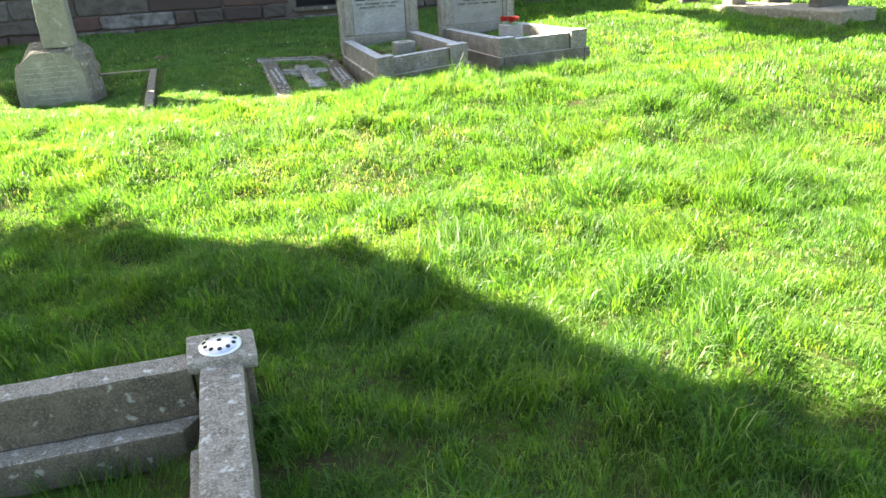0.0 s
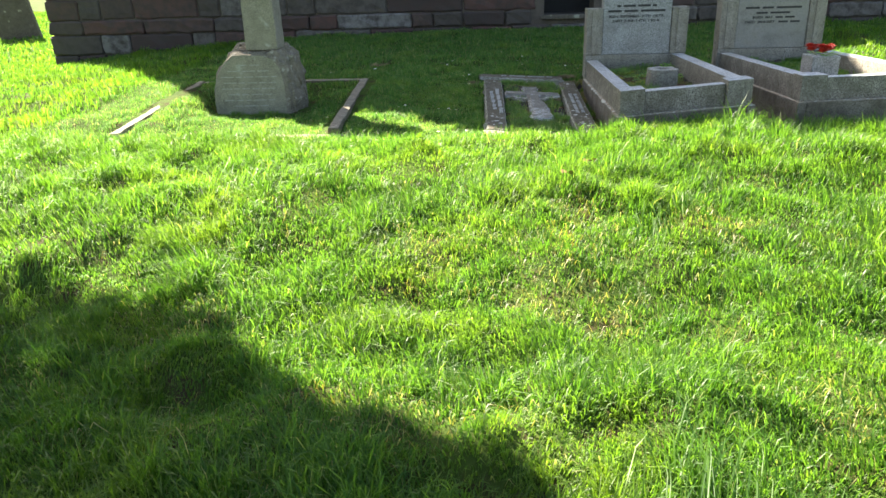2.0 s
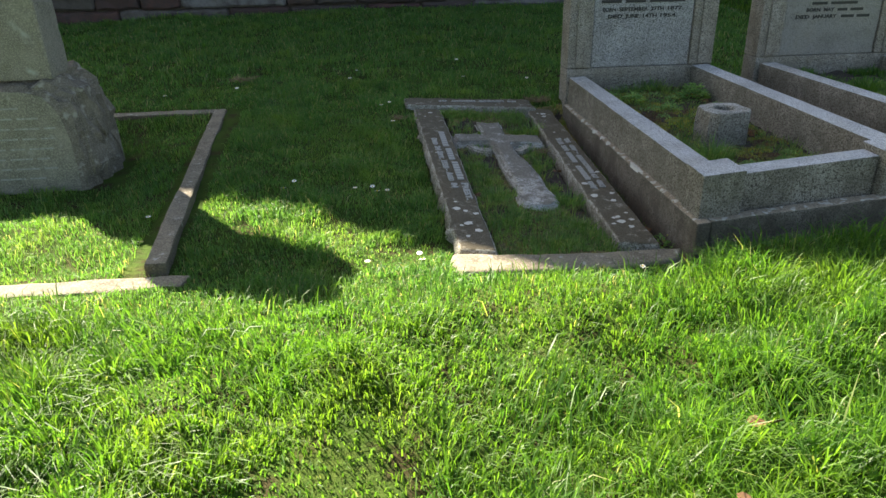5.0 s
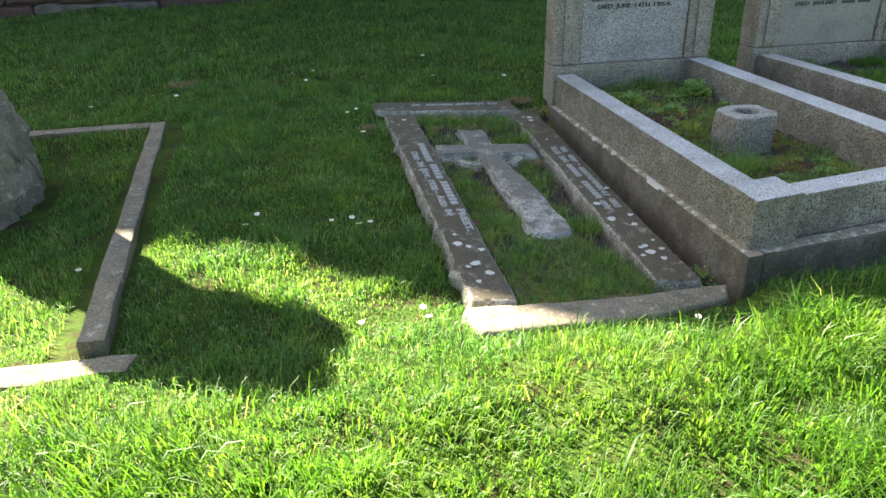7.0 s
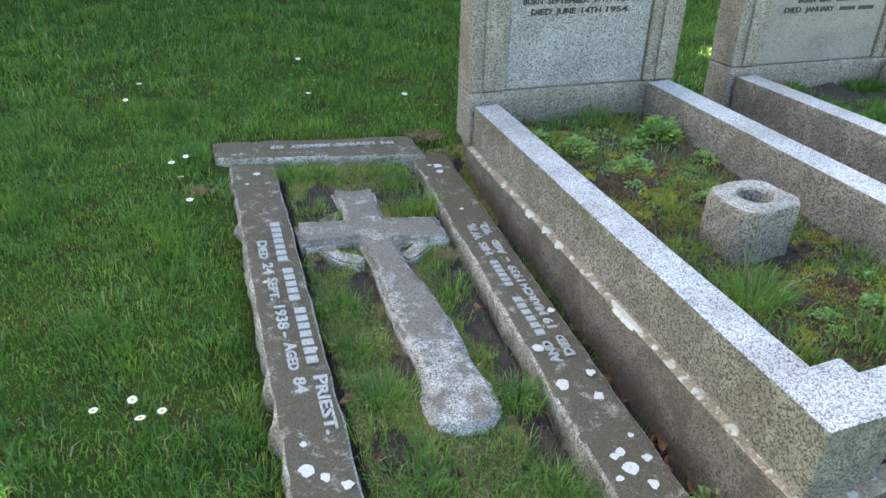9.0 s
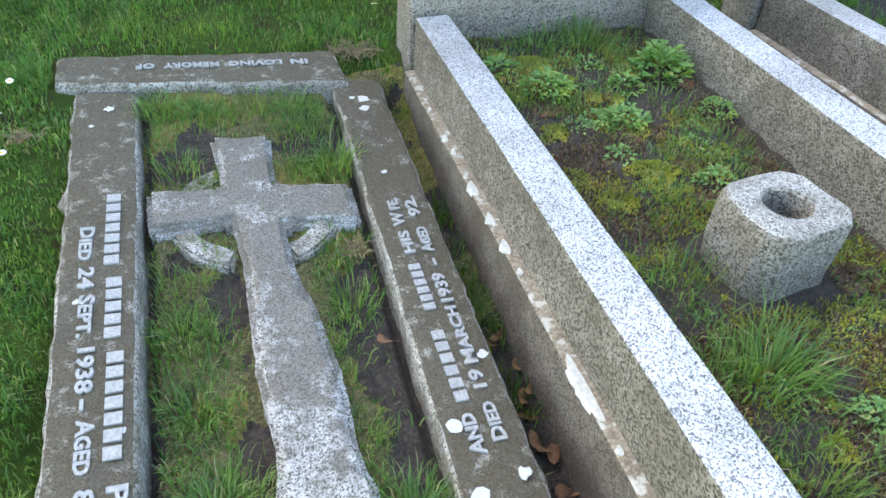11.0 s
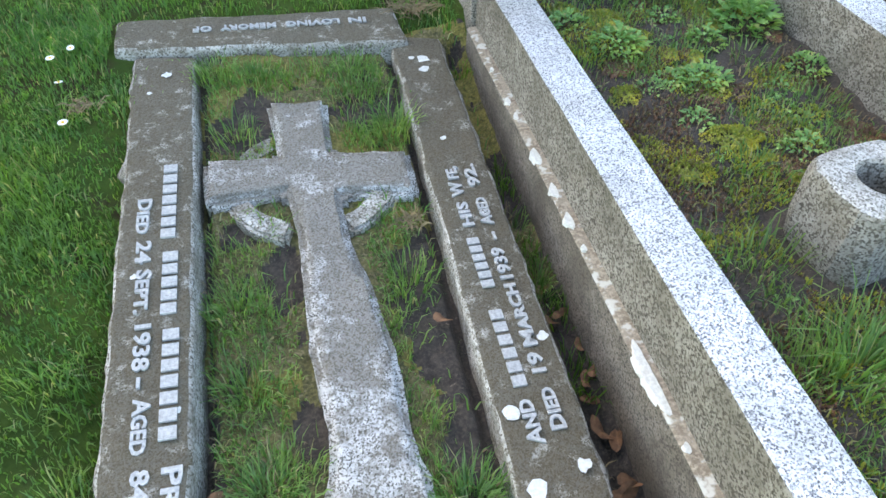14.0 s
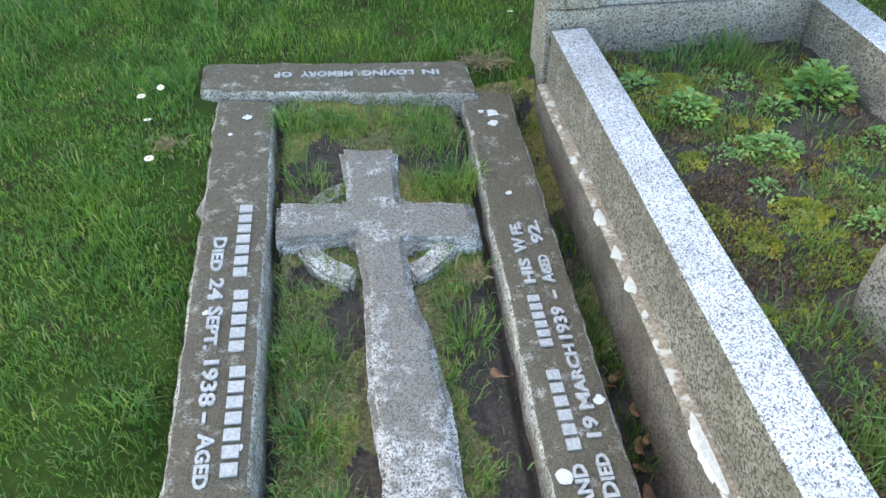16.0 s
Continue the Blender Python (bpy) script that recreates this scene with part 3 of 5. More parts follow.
def granite_surround(x0, x1, y0, y1, za, zb, zc, zd, group):
    """Kerbs between the headstone line y1 and the front y0; za zb at the back, zc zd at the front."""
    g = thing("granite_kerb", ((x0 + x1) / 2, (y0 + y1) / 2, -0.22), "grey granite kerb surround with dressed tops painted sky-white and square corner posts on a plinth", "grave kerb", group)
    zz = lambda x, y: (za + (zb - za) * (x - x0) / (x1 - x0)) * (y - y0) / (y1 - y0) + (zc + (zd - zc) * (x - x0) / (x1 - x0)) * (1 - (y - y0) / (y1 - y0))
    k = lambda pts, lift=0.0: [(x, y, zz(x, y) + lift) for x, y in pts]
    # skylight is painted into the tops and shade into the sides
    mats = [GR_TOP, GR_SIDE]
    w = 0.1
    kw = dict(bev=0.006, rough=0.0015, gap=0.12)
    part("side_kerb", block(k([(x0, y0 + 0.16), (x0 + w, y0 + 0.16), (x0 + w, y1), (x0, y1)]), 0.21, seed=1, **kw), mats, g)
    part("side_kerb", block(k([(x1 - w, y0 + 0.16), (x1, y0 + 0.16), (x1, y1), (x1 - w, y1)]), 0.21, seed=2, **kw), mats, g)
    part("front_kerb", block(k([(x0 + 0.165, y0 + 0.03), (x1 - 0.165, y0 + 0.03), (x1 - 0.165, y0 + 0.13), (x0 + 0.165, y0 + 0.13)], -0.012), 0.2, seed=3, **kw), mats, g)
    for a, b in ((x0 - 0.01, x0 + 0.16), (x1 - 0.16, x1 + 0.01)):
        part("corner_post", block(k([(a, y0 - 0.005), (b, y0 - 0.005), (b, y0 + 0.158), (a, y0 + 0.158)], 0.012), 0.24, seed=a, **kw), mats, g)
    pl = 0.165
    for pts in ([(x0 - 0.03, y0 - 0.045), (x0 + 0.03, y0 - 0.045), (x0 + 0.03, y1), (x0 - 0.03, y1)], [(x1 - 0.03, y0 - 0.045), (x1 + 0.03, y0 - 0.045), (x1 + 0.03, y1), (x1 - 0.03, y1)],
                [(x0 + 0.032, y0 - 0.04), (x1 - 0.032, y0 - 0.04), (x1 - 0.032, y0 + 0.02), (x0 + 0.032, y0 + 0.02)]):
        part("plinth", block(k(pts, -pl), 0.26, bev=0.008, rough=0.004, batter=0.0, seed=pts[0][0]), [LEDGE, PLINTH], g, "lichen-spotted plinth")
    return g


one = granite_surround(1.37, 2.25, 6.88, 8.79, 0.065, 0.12, 0.095, 0.165, "granite kerb surrounds")
edge_lichen(one, 1.353, lambda y: -0.0965 + 0.03 * (8.79 - y) / 1.91, ((8.53, 8.55, 0.014), (8.37, 8.4, 0.02), (8.3, 8.33, 0.016), (8.12, 8.18, 0.03), (8.0, 8.05, 0.026), (7.9, 7.95, 0.026), (7.83, 7.85, 0.016), (7.44, 7.6, 0.03), (7.37, 7.39, 0.018), (7.2, 7.22, 0.018), (7.06, 7.08, 0.014)))
granite_surround(2.6, 3.52, 6.9, 8.79, 0.11, 0.13, 0.175, 0.2, "granite kerb surrounds")


def headstone(x0, x1, y, base, top_side, top_mid, lines, panel, label, lean=0.0):
    g = thing("headstone", ((x0 + x1) / 2, y + 0.07, base), label, "headstone", "granite headstones")
    piv = Vector(((x0 + x1) / 2, y, base))
    m = Matrix.Translation(piv) @ Matrix.Rotation(lean, 4, "X") @ Matrix.Translation(-piv)
    kw = dict(bev=0.008, rough=0.0015, gap=0.2)
    w = 0.15
    part("base_stone", turned(box(x0, y, base - 0.15, x1, y + 0.16, base + 0.19, **kw), m), [GR_POST, GR_POST], g)
    for a, b in ((x0, x0 + w), (x1 - w, x1)):
        p = part("pilaster", turned(box(a, y, base + 0.192, b, y + 0.16, top_side, **kw), m), [GR_POST, GR_POST], g)
        part("pilaster_fillet", turned(box(a + 0.05, y - 0.012, base + 0.2, b - 0.03, y - 0.001, top_side - 0.01, bev=0.004, rough=0.001), m), [GR_POST, GR_POST], p)
    t = part("tablet", turned(box(x0 + w + 0.003, y + 0.012, base + 0.192, x1 - w - 0.003, y + 0.15, top_mid, **kw), m), [panel, panel], g)
    up = Matrix.Rotation(radians(90) + lean, 4, "X")
    for kind, txt, h, z, wide, shift in lines:
        words = txt if kind == "text" else " ".join("n" * q for q in txt)
        for word, a, b in spread(words, wide):
            at = m @ Vector(((x0 + x1) / 2 + shift - wide / 2 + (a + b) / 2, y + 0.0105, z))
            if kind == "text":
                part("lettering", letters(word, h, at, up, 0.003, b - a, 0.0008), BLACK, t)
            else:
                part("inscription_bar", bars([((a - b) / 2, (b - a) / 2)], h * 0.75, at, up, 0.003), BLACK, t)
    return g


headstone(1.36, 2.29, 8.81, -0.08, 0.53, 0.60,
          [("bars", [2, 6, 6, 2], 0.024, 0.545, 0.36, -0.01), ("bars", [5, 5, 9], 0.026, 0.50, 0.52, -0.01), ("text", "BORN SEPTEMBER 27TH 1877.", 0.022, 0.452, 0.50, -0.01), ("text", "DIED JUNE 14TH 1954.", 0.023, 0.412, 0.43, -0.01)],
          GR_PANEL, "upright granite headstone with a pale speckled tablet between two pilasters", -0.02)
headstone(2.58, 3.52, 8.81, -0.05, 0.58, 0.68,
          [("bars", [5, 4, 9], 0.024, 0.50, 0.50, 0), ("bars", [4, 7], 0.022, 0.455, 0.3, 0), ("text", "BORN MAY", 0.022, 0.415, 0.18, -0.09), ("bars", [3, 4], 0.022, 0.415, 0.17, 0.11), ("text", "DIED JANUARY", 0.022, 0.375, 0.27, -0.11), ("bars", [4, 4], 0.022, 0.375, 0.19, 0.15)],
          GR_PALE, "upright smooth grey granite headstone with dark lettering", -0.03)


def bed_z(x, y, z):
    return z + 0.02 * noise.noise(Vector((x * 5, y * 5, 0))) + 0.012 * noise.noise(Vector((x * 17, y * 17, 0))) + 0.006 * noise.noise(Vector((x * 40, y * 40, 0)))


def bed(x0, x1, y0, y1, z, name, label):
    bm = bmesh.new()
    nx, ny = int((x1 - x0) / 0.018), int((y1 - y0) / 0.018)
    vs = [[bm.verts.new((x0 + (x1 - x0) * i / nx, y0 + (y1 - y0) * j / ny, 0)) for i in range(nx + 1)] for j in range(ny + 1)]
    for j in range(ny):
        for i in range(nx):
            bm.faces.new((vs[j][i], vs[j][i + 1], vs[j + 1][i + 1], vs[j + 1][i]))
    for v in bm.verts:
        v.co.z = bed_z(v.co.x, v.co.y, z)
    for f in bm.faces:
        f.smooth = True
    return single(name, bm, SOIL, ((x0 + x1) / 2, (y0 + y1) / 2, z), label, "soil", kind="structure")


bed(1.46, 2.16, 7.03, 8.83, -0.025, "grave_bed", "dark earth bed inside the granite kerb")
bed(2.69, 3.43, 7.05, 8.83, 0.03, "grave_bed", "earth bed inside the granite kerb")


def vase_block():
    cx, cy, top = 1.825, 7.69, 0.14
    g = thing("vase_block", (cx, cy, -0.06), "squat rough granite flower block with a round hole in its top", "flower vase")
    bm = bmesh.new()
    n = 32

    def ring(z, hx, hy, ch):
        """A chamfered rectangle with its points at even angles."""
        out = []
        for i in range(n):
            a = (i + 0.5) / n * math.tau
            c, q = math.cos(a), math.sin(a)
            r = min(hx / max(abs(c), 1e-6), hy / max(abs(q), 1e-6), (hx + hy - ch) / (abs(c) + abs(q)))
            out.append(bm.verts.new((cx + r * c, cy + r * q, z)))
        return out

    def circle(z, r):
        return [bm.verts.new((cx + r * math.cos((i + 0.5) / n * math.tau), cy + r * math.sin((i + 0.5) / n * math.tau), z)) for i in range(n)]

    rows = [ring(z, 0.109 - d, 0.1 - d, 0.033) for z, d in ((-0.13, 0.012), (-0.06, 0.006), (-0.02, 0.002), (0.02, 0.0), (0.06, 0.0), (0.1, 0.001), (0.131, 0.002), (0.1375, 0.005), (top, 0.011))]
    rows += [ring(top + 0.001, 0.078, 0.072, 0.03), circle(top, 0.052), circle(top - 0.006, 0.047), circle(top - 0.05, 0.046), circle(top - 0.11, 0.046)]
    for ra, rb_ in zip(rows, rows[1:]):
        for i in range(n):
            bm.faces.new((ra[i], ra[(i + 1) % n], rb_[(i + 1) % n], rb_[i]))
    bm.faces.new(rows[-1])
    bmesh.ops.recalc_face_normals(bm, faces=bm.faces)
    for v in bm.verts:
        k = min(1.0, max(0.0, (math.hypot(v.co.x - cx, v.co.y - cy) - 0.055) / 0.03))
        v.co += noise.noise_vector(v.co / 0.05) * 0.006 * k
    turned(bm, Matrix.Translation((cx, cy, 0)) @ Matrix.Rotation(radians(7), 4, "Z") @ Matrix.Translation((-cx, -cy, 0)))
    bm.normal_update()
    # pale granite on the sky-facing top, a shaded tone of it on the sides
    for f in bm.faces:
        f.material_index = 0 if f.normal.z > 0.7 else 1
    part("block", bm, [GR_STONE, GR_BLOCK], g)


# the block's granite with the shade of its sides put into the colour
GR_BLOCK = granite("granite_block_shaded_side", (0.42, 0.40, 0.35), (0.19, 0.17, 0.14), (0.075, 0.067, 0.055), 250.0, (0.10, 0.088, 0.06), 0.42, 0.62, 9.0, 0.9, keep=0.45)
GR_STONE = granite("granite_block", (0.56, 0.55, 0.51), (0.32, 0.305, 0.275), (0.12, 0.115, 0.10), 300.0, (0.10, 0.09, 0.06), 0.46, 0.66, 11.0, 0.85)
vase_block()


def flower_pot():
    g = thing("flower_vase", (2.92, 7.42, 0.02), "square white stone flower vase holding red flowers", "flower vase")
    part("vase", box(2.82, 7.32, -0.05, 3.02, 7.52, 0.255, bev=0.01, rough=0.002), [GR_TOP, GR_PANEL], g)
    rnd = random.Random(2)
    for i in range(9):
        bm = bmesh.new()
        c = Vector((2.92 + rnd.uniform(-0.085, 0.085), 7.42 + rnd.uniform(-0.07, 0.07), 0.285 + rnd.uniform(-0.012, 0.03)))
        for ring, n in ((1.0, 7), (0.7, 6), (0.4, 4)):
            for j in range(n):
                a = j / n * math.tau + ring * 2
                d = Vector((math.cos(a), math.sin(a), 0.5 * (1.3 - ring) + 0.1)) * 0.034 * ring
                u = Vector((-math.sin(a), math.cos(a), 0)) * 0.017
                up = Vector((0, 0, 0.02 * (1.2 - ring)))
                vs = [bm.verts.new(c + p) for p in (d * 0.15 - u * 0.4, d * 0.15 + u * 0.4, d + u + up, d * 1.25 + up * 1.6, d - u + up)]
                bm.faces.new(vs)
        part("flower_head", bm, RED, g)
    bm = bmesh.new()
    for i in range(40):
        a, r = rnd.uniform(0, 6.28), rnd.uniform(0.02, 0.11)
        c = Vector((2.92 + r * math.cos(a), 7.42 + r * math.sin(a), 0.255))
        d = Vector((math.cos(a), math.sin(a), 0.4)) * 0.04
        u = Vector((-math.sin(a), math.cos(a), 0)) * 0.012
        bm.faces.new([bm.verts.new(p) for p in (c, c + d * 0.5 + u, c + d, c + d * 0.5 - u)])
    part("leaves", bm, WEED, g)


flower_pot()


# ---- wheel-cross monument on a rock-hewn base ----
def monument():
    g = thing("cross_monument", (-1.55, 8.25, -0.2), "tall weathered stone wheel cross on a rock-hewn inscribed base", "monument")
    face = [(-1.955, -0.4), (-1.965, -0.2), (-1.96, -0.02), (-1.915, 0.11), (-1.85, 0.2), (-1.77, 0.265), (-1.68, 0.27), (-1.5, 0.26), (-1.42, 0.235), (-1.36, 0.15), (-1.335, 0.03), (-1.33, -0.12), (-1.34, -0.4)]
    back = [(-1.99, -0.4), (-1.985, -0.18), (-1.97, 0.02), (-1.93, 0.16), (-1.86, 0.265), (-1.76, 0.335), (-1.66, 0.305), (-1.5, 0.3), (-1.38, 0.315), (-1.29, 0.25), (-1.235, 0.09), (-1.225, -0.12), (-1.24, -0.4)]
    bm = bmesh.new()
    rows = []
    for y, f in ((8.035, 0.0), (8.06, 0.35), (8.12, 0.7), (8.22, 1.0), (8.36, 1.0), (8.47, 0.75)):
        rows.append([bm.verts.new((a[0] + (b[0] - a[0]) * f, y + 0.02 * (a[1] + 0.3), a[1] + (b[1] - a[1]) * f)) for a, b in zip(face, back)])
    for ra, rb_ in zip(rows, rows[1:]):
        for i in range(len(ra)):
            j = (i + 1) % len(ra)
            bm.faces.new((ra[i], ra[j], rb_[j], rb_[i]))
    bm.faces.new(rows[0])
    bm.faces.new(rows[-1][::-1])
    bmesh.ops.recalc_face_normals(bm, faces=bm.faces)
    front = set(rows[0])
    bmesh.ops.subdivide_edges(bm, edges=[e for e in bm.edges if not all(v in front for v in e.verts)], cuts=2, use_grid_fill=True)
    for v in bm.verts:
        k = min(1, max(0, (v.co.y - 8.045 - 0.02 * (v.co.z + 0.3)) * 25))
        v.co += (noise.noise_vector(v.co * 8) * 0.034 + noise.noise_vector(v.co * 19) * 0.034 + noise.noise_vector(v.co * 45) * 0.008) * k
    bm.normal_update()
    for f in bm.faces:
        f.material_index = 0 if f.normal.y < -0.97 and f.calc_center_median().y < 8.06 else 1
    part("rock_base", bm, [SAND, ROCK], g)
    up = Matrix.Rotation(radians(90), 4, "X")
    rnd = random.Random(5)
    for i in range(8):
        z = 0.18 - i * 0.05
        wd = [0.2, 0.36, 0.5, 0.46, 0.5, 0.4, 0.48, 0.3][i]
        spans, a = [], -wd / 2
        while a < wd / 2 - 0.03:
            b = min(a + rnd.uniform(0.05, 0.12), wd / 2)
            spans.append((a, b))
            a = b + 0.02
        for a, b in spans:
            part("inscription_bar", bars([(a, b)], 0.018, (-1.64, 8.037 + 0.02 * (z + 0.3), z), up, 0.004), WORN, g)
    sh = block([(-1.655, 8.12, 0.9), (-1.385, 8.12, 0.9), (-1.385, 8.35, 0.9), (-1.655, 8.35, 0.9)], 0.6, bev=0.015, rough=0.004, batter=0.012)
    part("shaft", sh, [SAND, SAND], g)
    cz, cx = 1.34, -1.52
    bm = bmesh.new()
    ring = []
    n = 32
    for r, y in ((0.28, 8.15), (0.28, 8.32), (0.19, 8.32), (0.19, 8.15)):
        ring.append([bm.verts.new((cx + r * math.cos(i / n * math.tau), y, cz + r * math.sin(i / n * math.tau))) for i in range(n)])
    for a in range(4):
        for i in range(n):
            j = (i + 1) % n
            bm.faces.new((ring[a][i], ring[a][j], ring[(a + 1) % 4][j], ring[(a + 1) % 4][i]))
    bmesh.ops.recalc_face_normals(bm, faces=bm.faces)
    part("wheel", worn(bm, 0.004), SAND, g)
    part("cross_arm", box(cx - 0.31, 8.13, cz - 0.09, cx + 0.31, 8.34, cz + 0.09, bev=0.015), [SAND, SAND], g)
    part("cross_head", box(cx - 0.11, 8.125, 0.902, cx + 0.11, 8.345, cz + 0.32, bev=0.015), [SAND, SAND], g)


ROCK = stone("rock_face", (0.09, 0.078, 0.06), (0.22, 0.19, 0.145), (0.36, 0.34, 0.29), 0.6, 0.7, 20.0, 16.0, 0.95, 0.9)
WORN = plain("worn_letter", (0.33, 0.32, 0.29), 0.9, 0.0, 0.4, 90.0)
monument()


def monument_kerb():
    g = thing("grave_kerb", (-1.5, 7.8, -0.2), "low old stone kerb round the wheel-cross grave, sunk in the grass", "grave kerb")
    kw = dict(bev=0.012, rough=0.006)
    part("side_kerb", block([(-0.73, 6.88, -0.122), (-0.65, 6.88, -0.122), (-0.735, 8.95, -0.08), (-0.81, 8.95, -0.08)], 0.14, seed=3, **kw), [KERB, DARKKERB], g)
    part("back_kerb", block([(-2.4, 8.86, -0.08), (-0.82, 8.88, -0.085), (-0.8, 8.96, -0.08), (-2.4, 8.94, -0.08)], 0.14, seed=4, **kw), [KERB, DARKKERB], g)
    part("side_kerb", block([(-2.36, 6.86, -0.135), (-2.295, 6.86, -0.135), (-2.345, 8.85, -0.062), (-2.41, 8.85, -0.062)], 0.16, seed=5, **kw), [KERB, KERB], g, "sunlit pale side kerb")
    part("front_kerb", block([(-2.4, 6.75, -0.155), (-0.58, 6.77, -0.165), (-0.56, 6.86, -0.16), (-2.4, 6.85, -0.15)], 0.14, seed=6, **kw), [KERB, KERB], g)


monument_kerb()


# ---- grave at the start, with a flower holder in its corner post ----
def first_grave():
    g = thing("grave_kerb", (-0.6, 1.5, -0.35), "mossy concrete grave kerb with a corner post that holds a metal flower grille", "grave kerb")
    kw = dict(bev=0.012, rough=0.004)
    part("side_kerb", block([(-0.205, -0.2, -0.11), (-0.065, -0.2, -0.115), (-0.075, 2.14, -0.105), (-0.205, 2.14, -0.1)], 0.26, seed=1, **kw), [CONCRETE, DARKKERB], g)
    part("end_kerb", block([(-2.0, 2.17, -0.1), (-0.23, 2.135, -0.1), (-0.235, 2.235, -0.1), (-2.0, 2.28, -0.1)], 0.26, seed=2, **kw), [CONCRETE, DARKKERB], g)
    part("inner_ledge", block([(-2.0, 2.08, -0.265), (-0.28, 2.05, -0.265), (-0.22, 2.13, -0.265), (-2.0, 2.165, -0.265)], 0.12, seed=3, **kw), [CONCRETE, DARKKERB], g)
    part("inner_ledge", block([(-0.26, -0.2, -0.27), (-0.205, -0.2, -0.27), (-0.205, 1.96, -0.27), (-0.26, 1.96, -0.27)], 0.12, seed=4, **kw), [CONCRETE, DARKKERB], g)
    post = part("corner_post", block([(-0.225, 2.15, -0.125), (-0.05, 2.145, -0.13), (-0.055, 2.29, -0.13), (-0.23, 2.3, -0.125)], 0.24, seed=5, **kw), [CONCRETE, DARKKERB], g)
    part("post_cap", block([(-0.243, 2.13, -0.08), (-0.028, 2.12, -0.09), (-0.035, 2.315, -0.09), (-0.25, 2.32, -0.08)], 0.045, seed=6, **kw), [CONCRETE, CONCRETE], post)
    # closed dome; its perforations are dark discs laid on top
    bm = bmesh.new()
    c, r = Vector((-0.14, 2.215, -0.086)), 0.068
    rings = [(r, 0.0), (r, 0.006), (r * 0.92, 0.012), (r * 0.6, 0.02), (r * 0.3, 0.023)]
    n = 28
    prev = None
    for q, z in rings:
        row = [bm.verts.new(c + Vector((q * math.cos(i / n * math.tau), q * math.sin(i / n * math.tau), z - 0.012 * math.sin(i / n * math.tau) * 0))) for i in range(n)]
        if prev:
            for i in range(n):
                bm.faces.new((prev[i], prev[(i + 1) % n], row[(i + 1) % n], row[i]))
        prev = row
    bm.faces.new(prev)
    for f in bm.faces:
        f.smooth = True
    dome = part("flower_grille", bm, METAL, post, "domed aluminium grille, its round holes shown by dark discs")
    # near-black discs stand for the darkness inside the holes
    bm = bmesh.new()
    for k, q in ((11, 0.048), (6, 0.026), (1, 0.0)):
        for i in range(k):
            a = i / k * math.tau + k
            bmesh.ops.create_cone(bm, cap_ends=True, segments=10, radius1=0.0075, radius2=0.0075, depth=0.002,
                                  matrix=Matrix.Translation(c + Vector((q * math.cos(a), q * math.sin(a), 0.0175 + (0.048 - q) * 0.14))) @ Matrix.Rotation(q * 5, 4, Vector((-math.sin(a), math.cos(a), 0))))
    part("grille_hole_discs", bm, DARK, post)


first_grave()


# ---- distant headstones ----
def slab_stone(x, y, w, h, thick, lean, yaw, label, top=0.0):
    z = float(soil_z(x, y))
    bm = box(-w / 2, -thick / 2, -0.3, w / 2, thick / 2, h, bev=0.02, rough=0.012, gap=0.15, seed=x)
    for v in bm.verts:
        if v.co.z > h - 0.12:
            v.co.z -= top * (v.co.x / (w / 2)) ** 2
    turned(bm, Matrix.Translation((x, y, z)) @ Matrix.Rotation(yaw, 4, "Z") @ Matrix.Rotation(lean, 4, "Y"))
    return single("old_headstone", bm, [SLATE, SLATE], (x, y, z), label, "headstone", "old headstones")


slab_stone(7.27, 10.7, 0.36, 0.95, 0.12, radians(8), 0.1, "dark weathered headstone leaning sideways in sunlit grass", 0.1)
slab_stone(8.15, 9.75, 0.5, 1.1, 0.16, radians(3), 0.2, "dark upright headstone among rubble on a low plinth", 0.12)
slab_stone(8.2, 8.75, 0.62, 1.1, 0.18, radians(-2), 0.2, "broad dark headstone on a low plinth", 0.12)
slab_stone(-9.85, 17.9, 0.85, 1.6, 0.14, radians(-10), 0.15, "tall dark headstone leaning sideways", 0.15)
slab_stone(-13.5, 21.7, 0.8, 1.5, 0.14, radians(-6), 0.15, "grey leaning headstone far off in the grass", 0.1)
slab_stone(-15.8, 22.6, 0.8, 1.3, 0.14, radians(3), 0.15, "dark headstone far off in the grass", 0.1)


def low_tomb():
    z = float(soil_z(7.8, 9.2))
    g = thing("tomb_plinth", (7.9, 9.2, z), "low sunlit stone plinth with broken blocks and weeds", "tomb")
    part("plinth", block([(7.15, 9.9, z + 0.1), (7.75, 8.0, z + 0.1), (8.5, 8.2, z + 0.1), (7.9, 10.1, z + 0.1)], 0.3, bev=0.02, rough=0.01), [KERB, KERB], g)
    part("loose_block", box(7.35, 9.72, z + 0.1, 7.6, 9.95, z + 0.34, bev=0.02, rough=0.01), [KERB, KERB], g)


low_tomb()


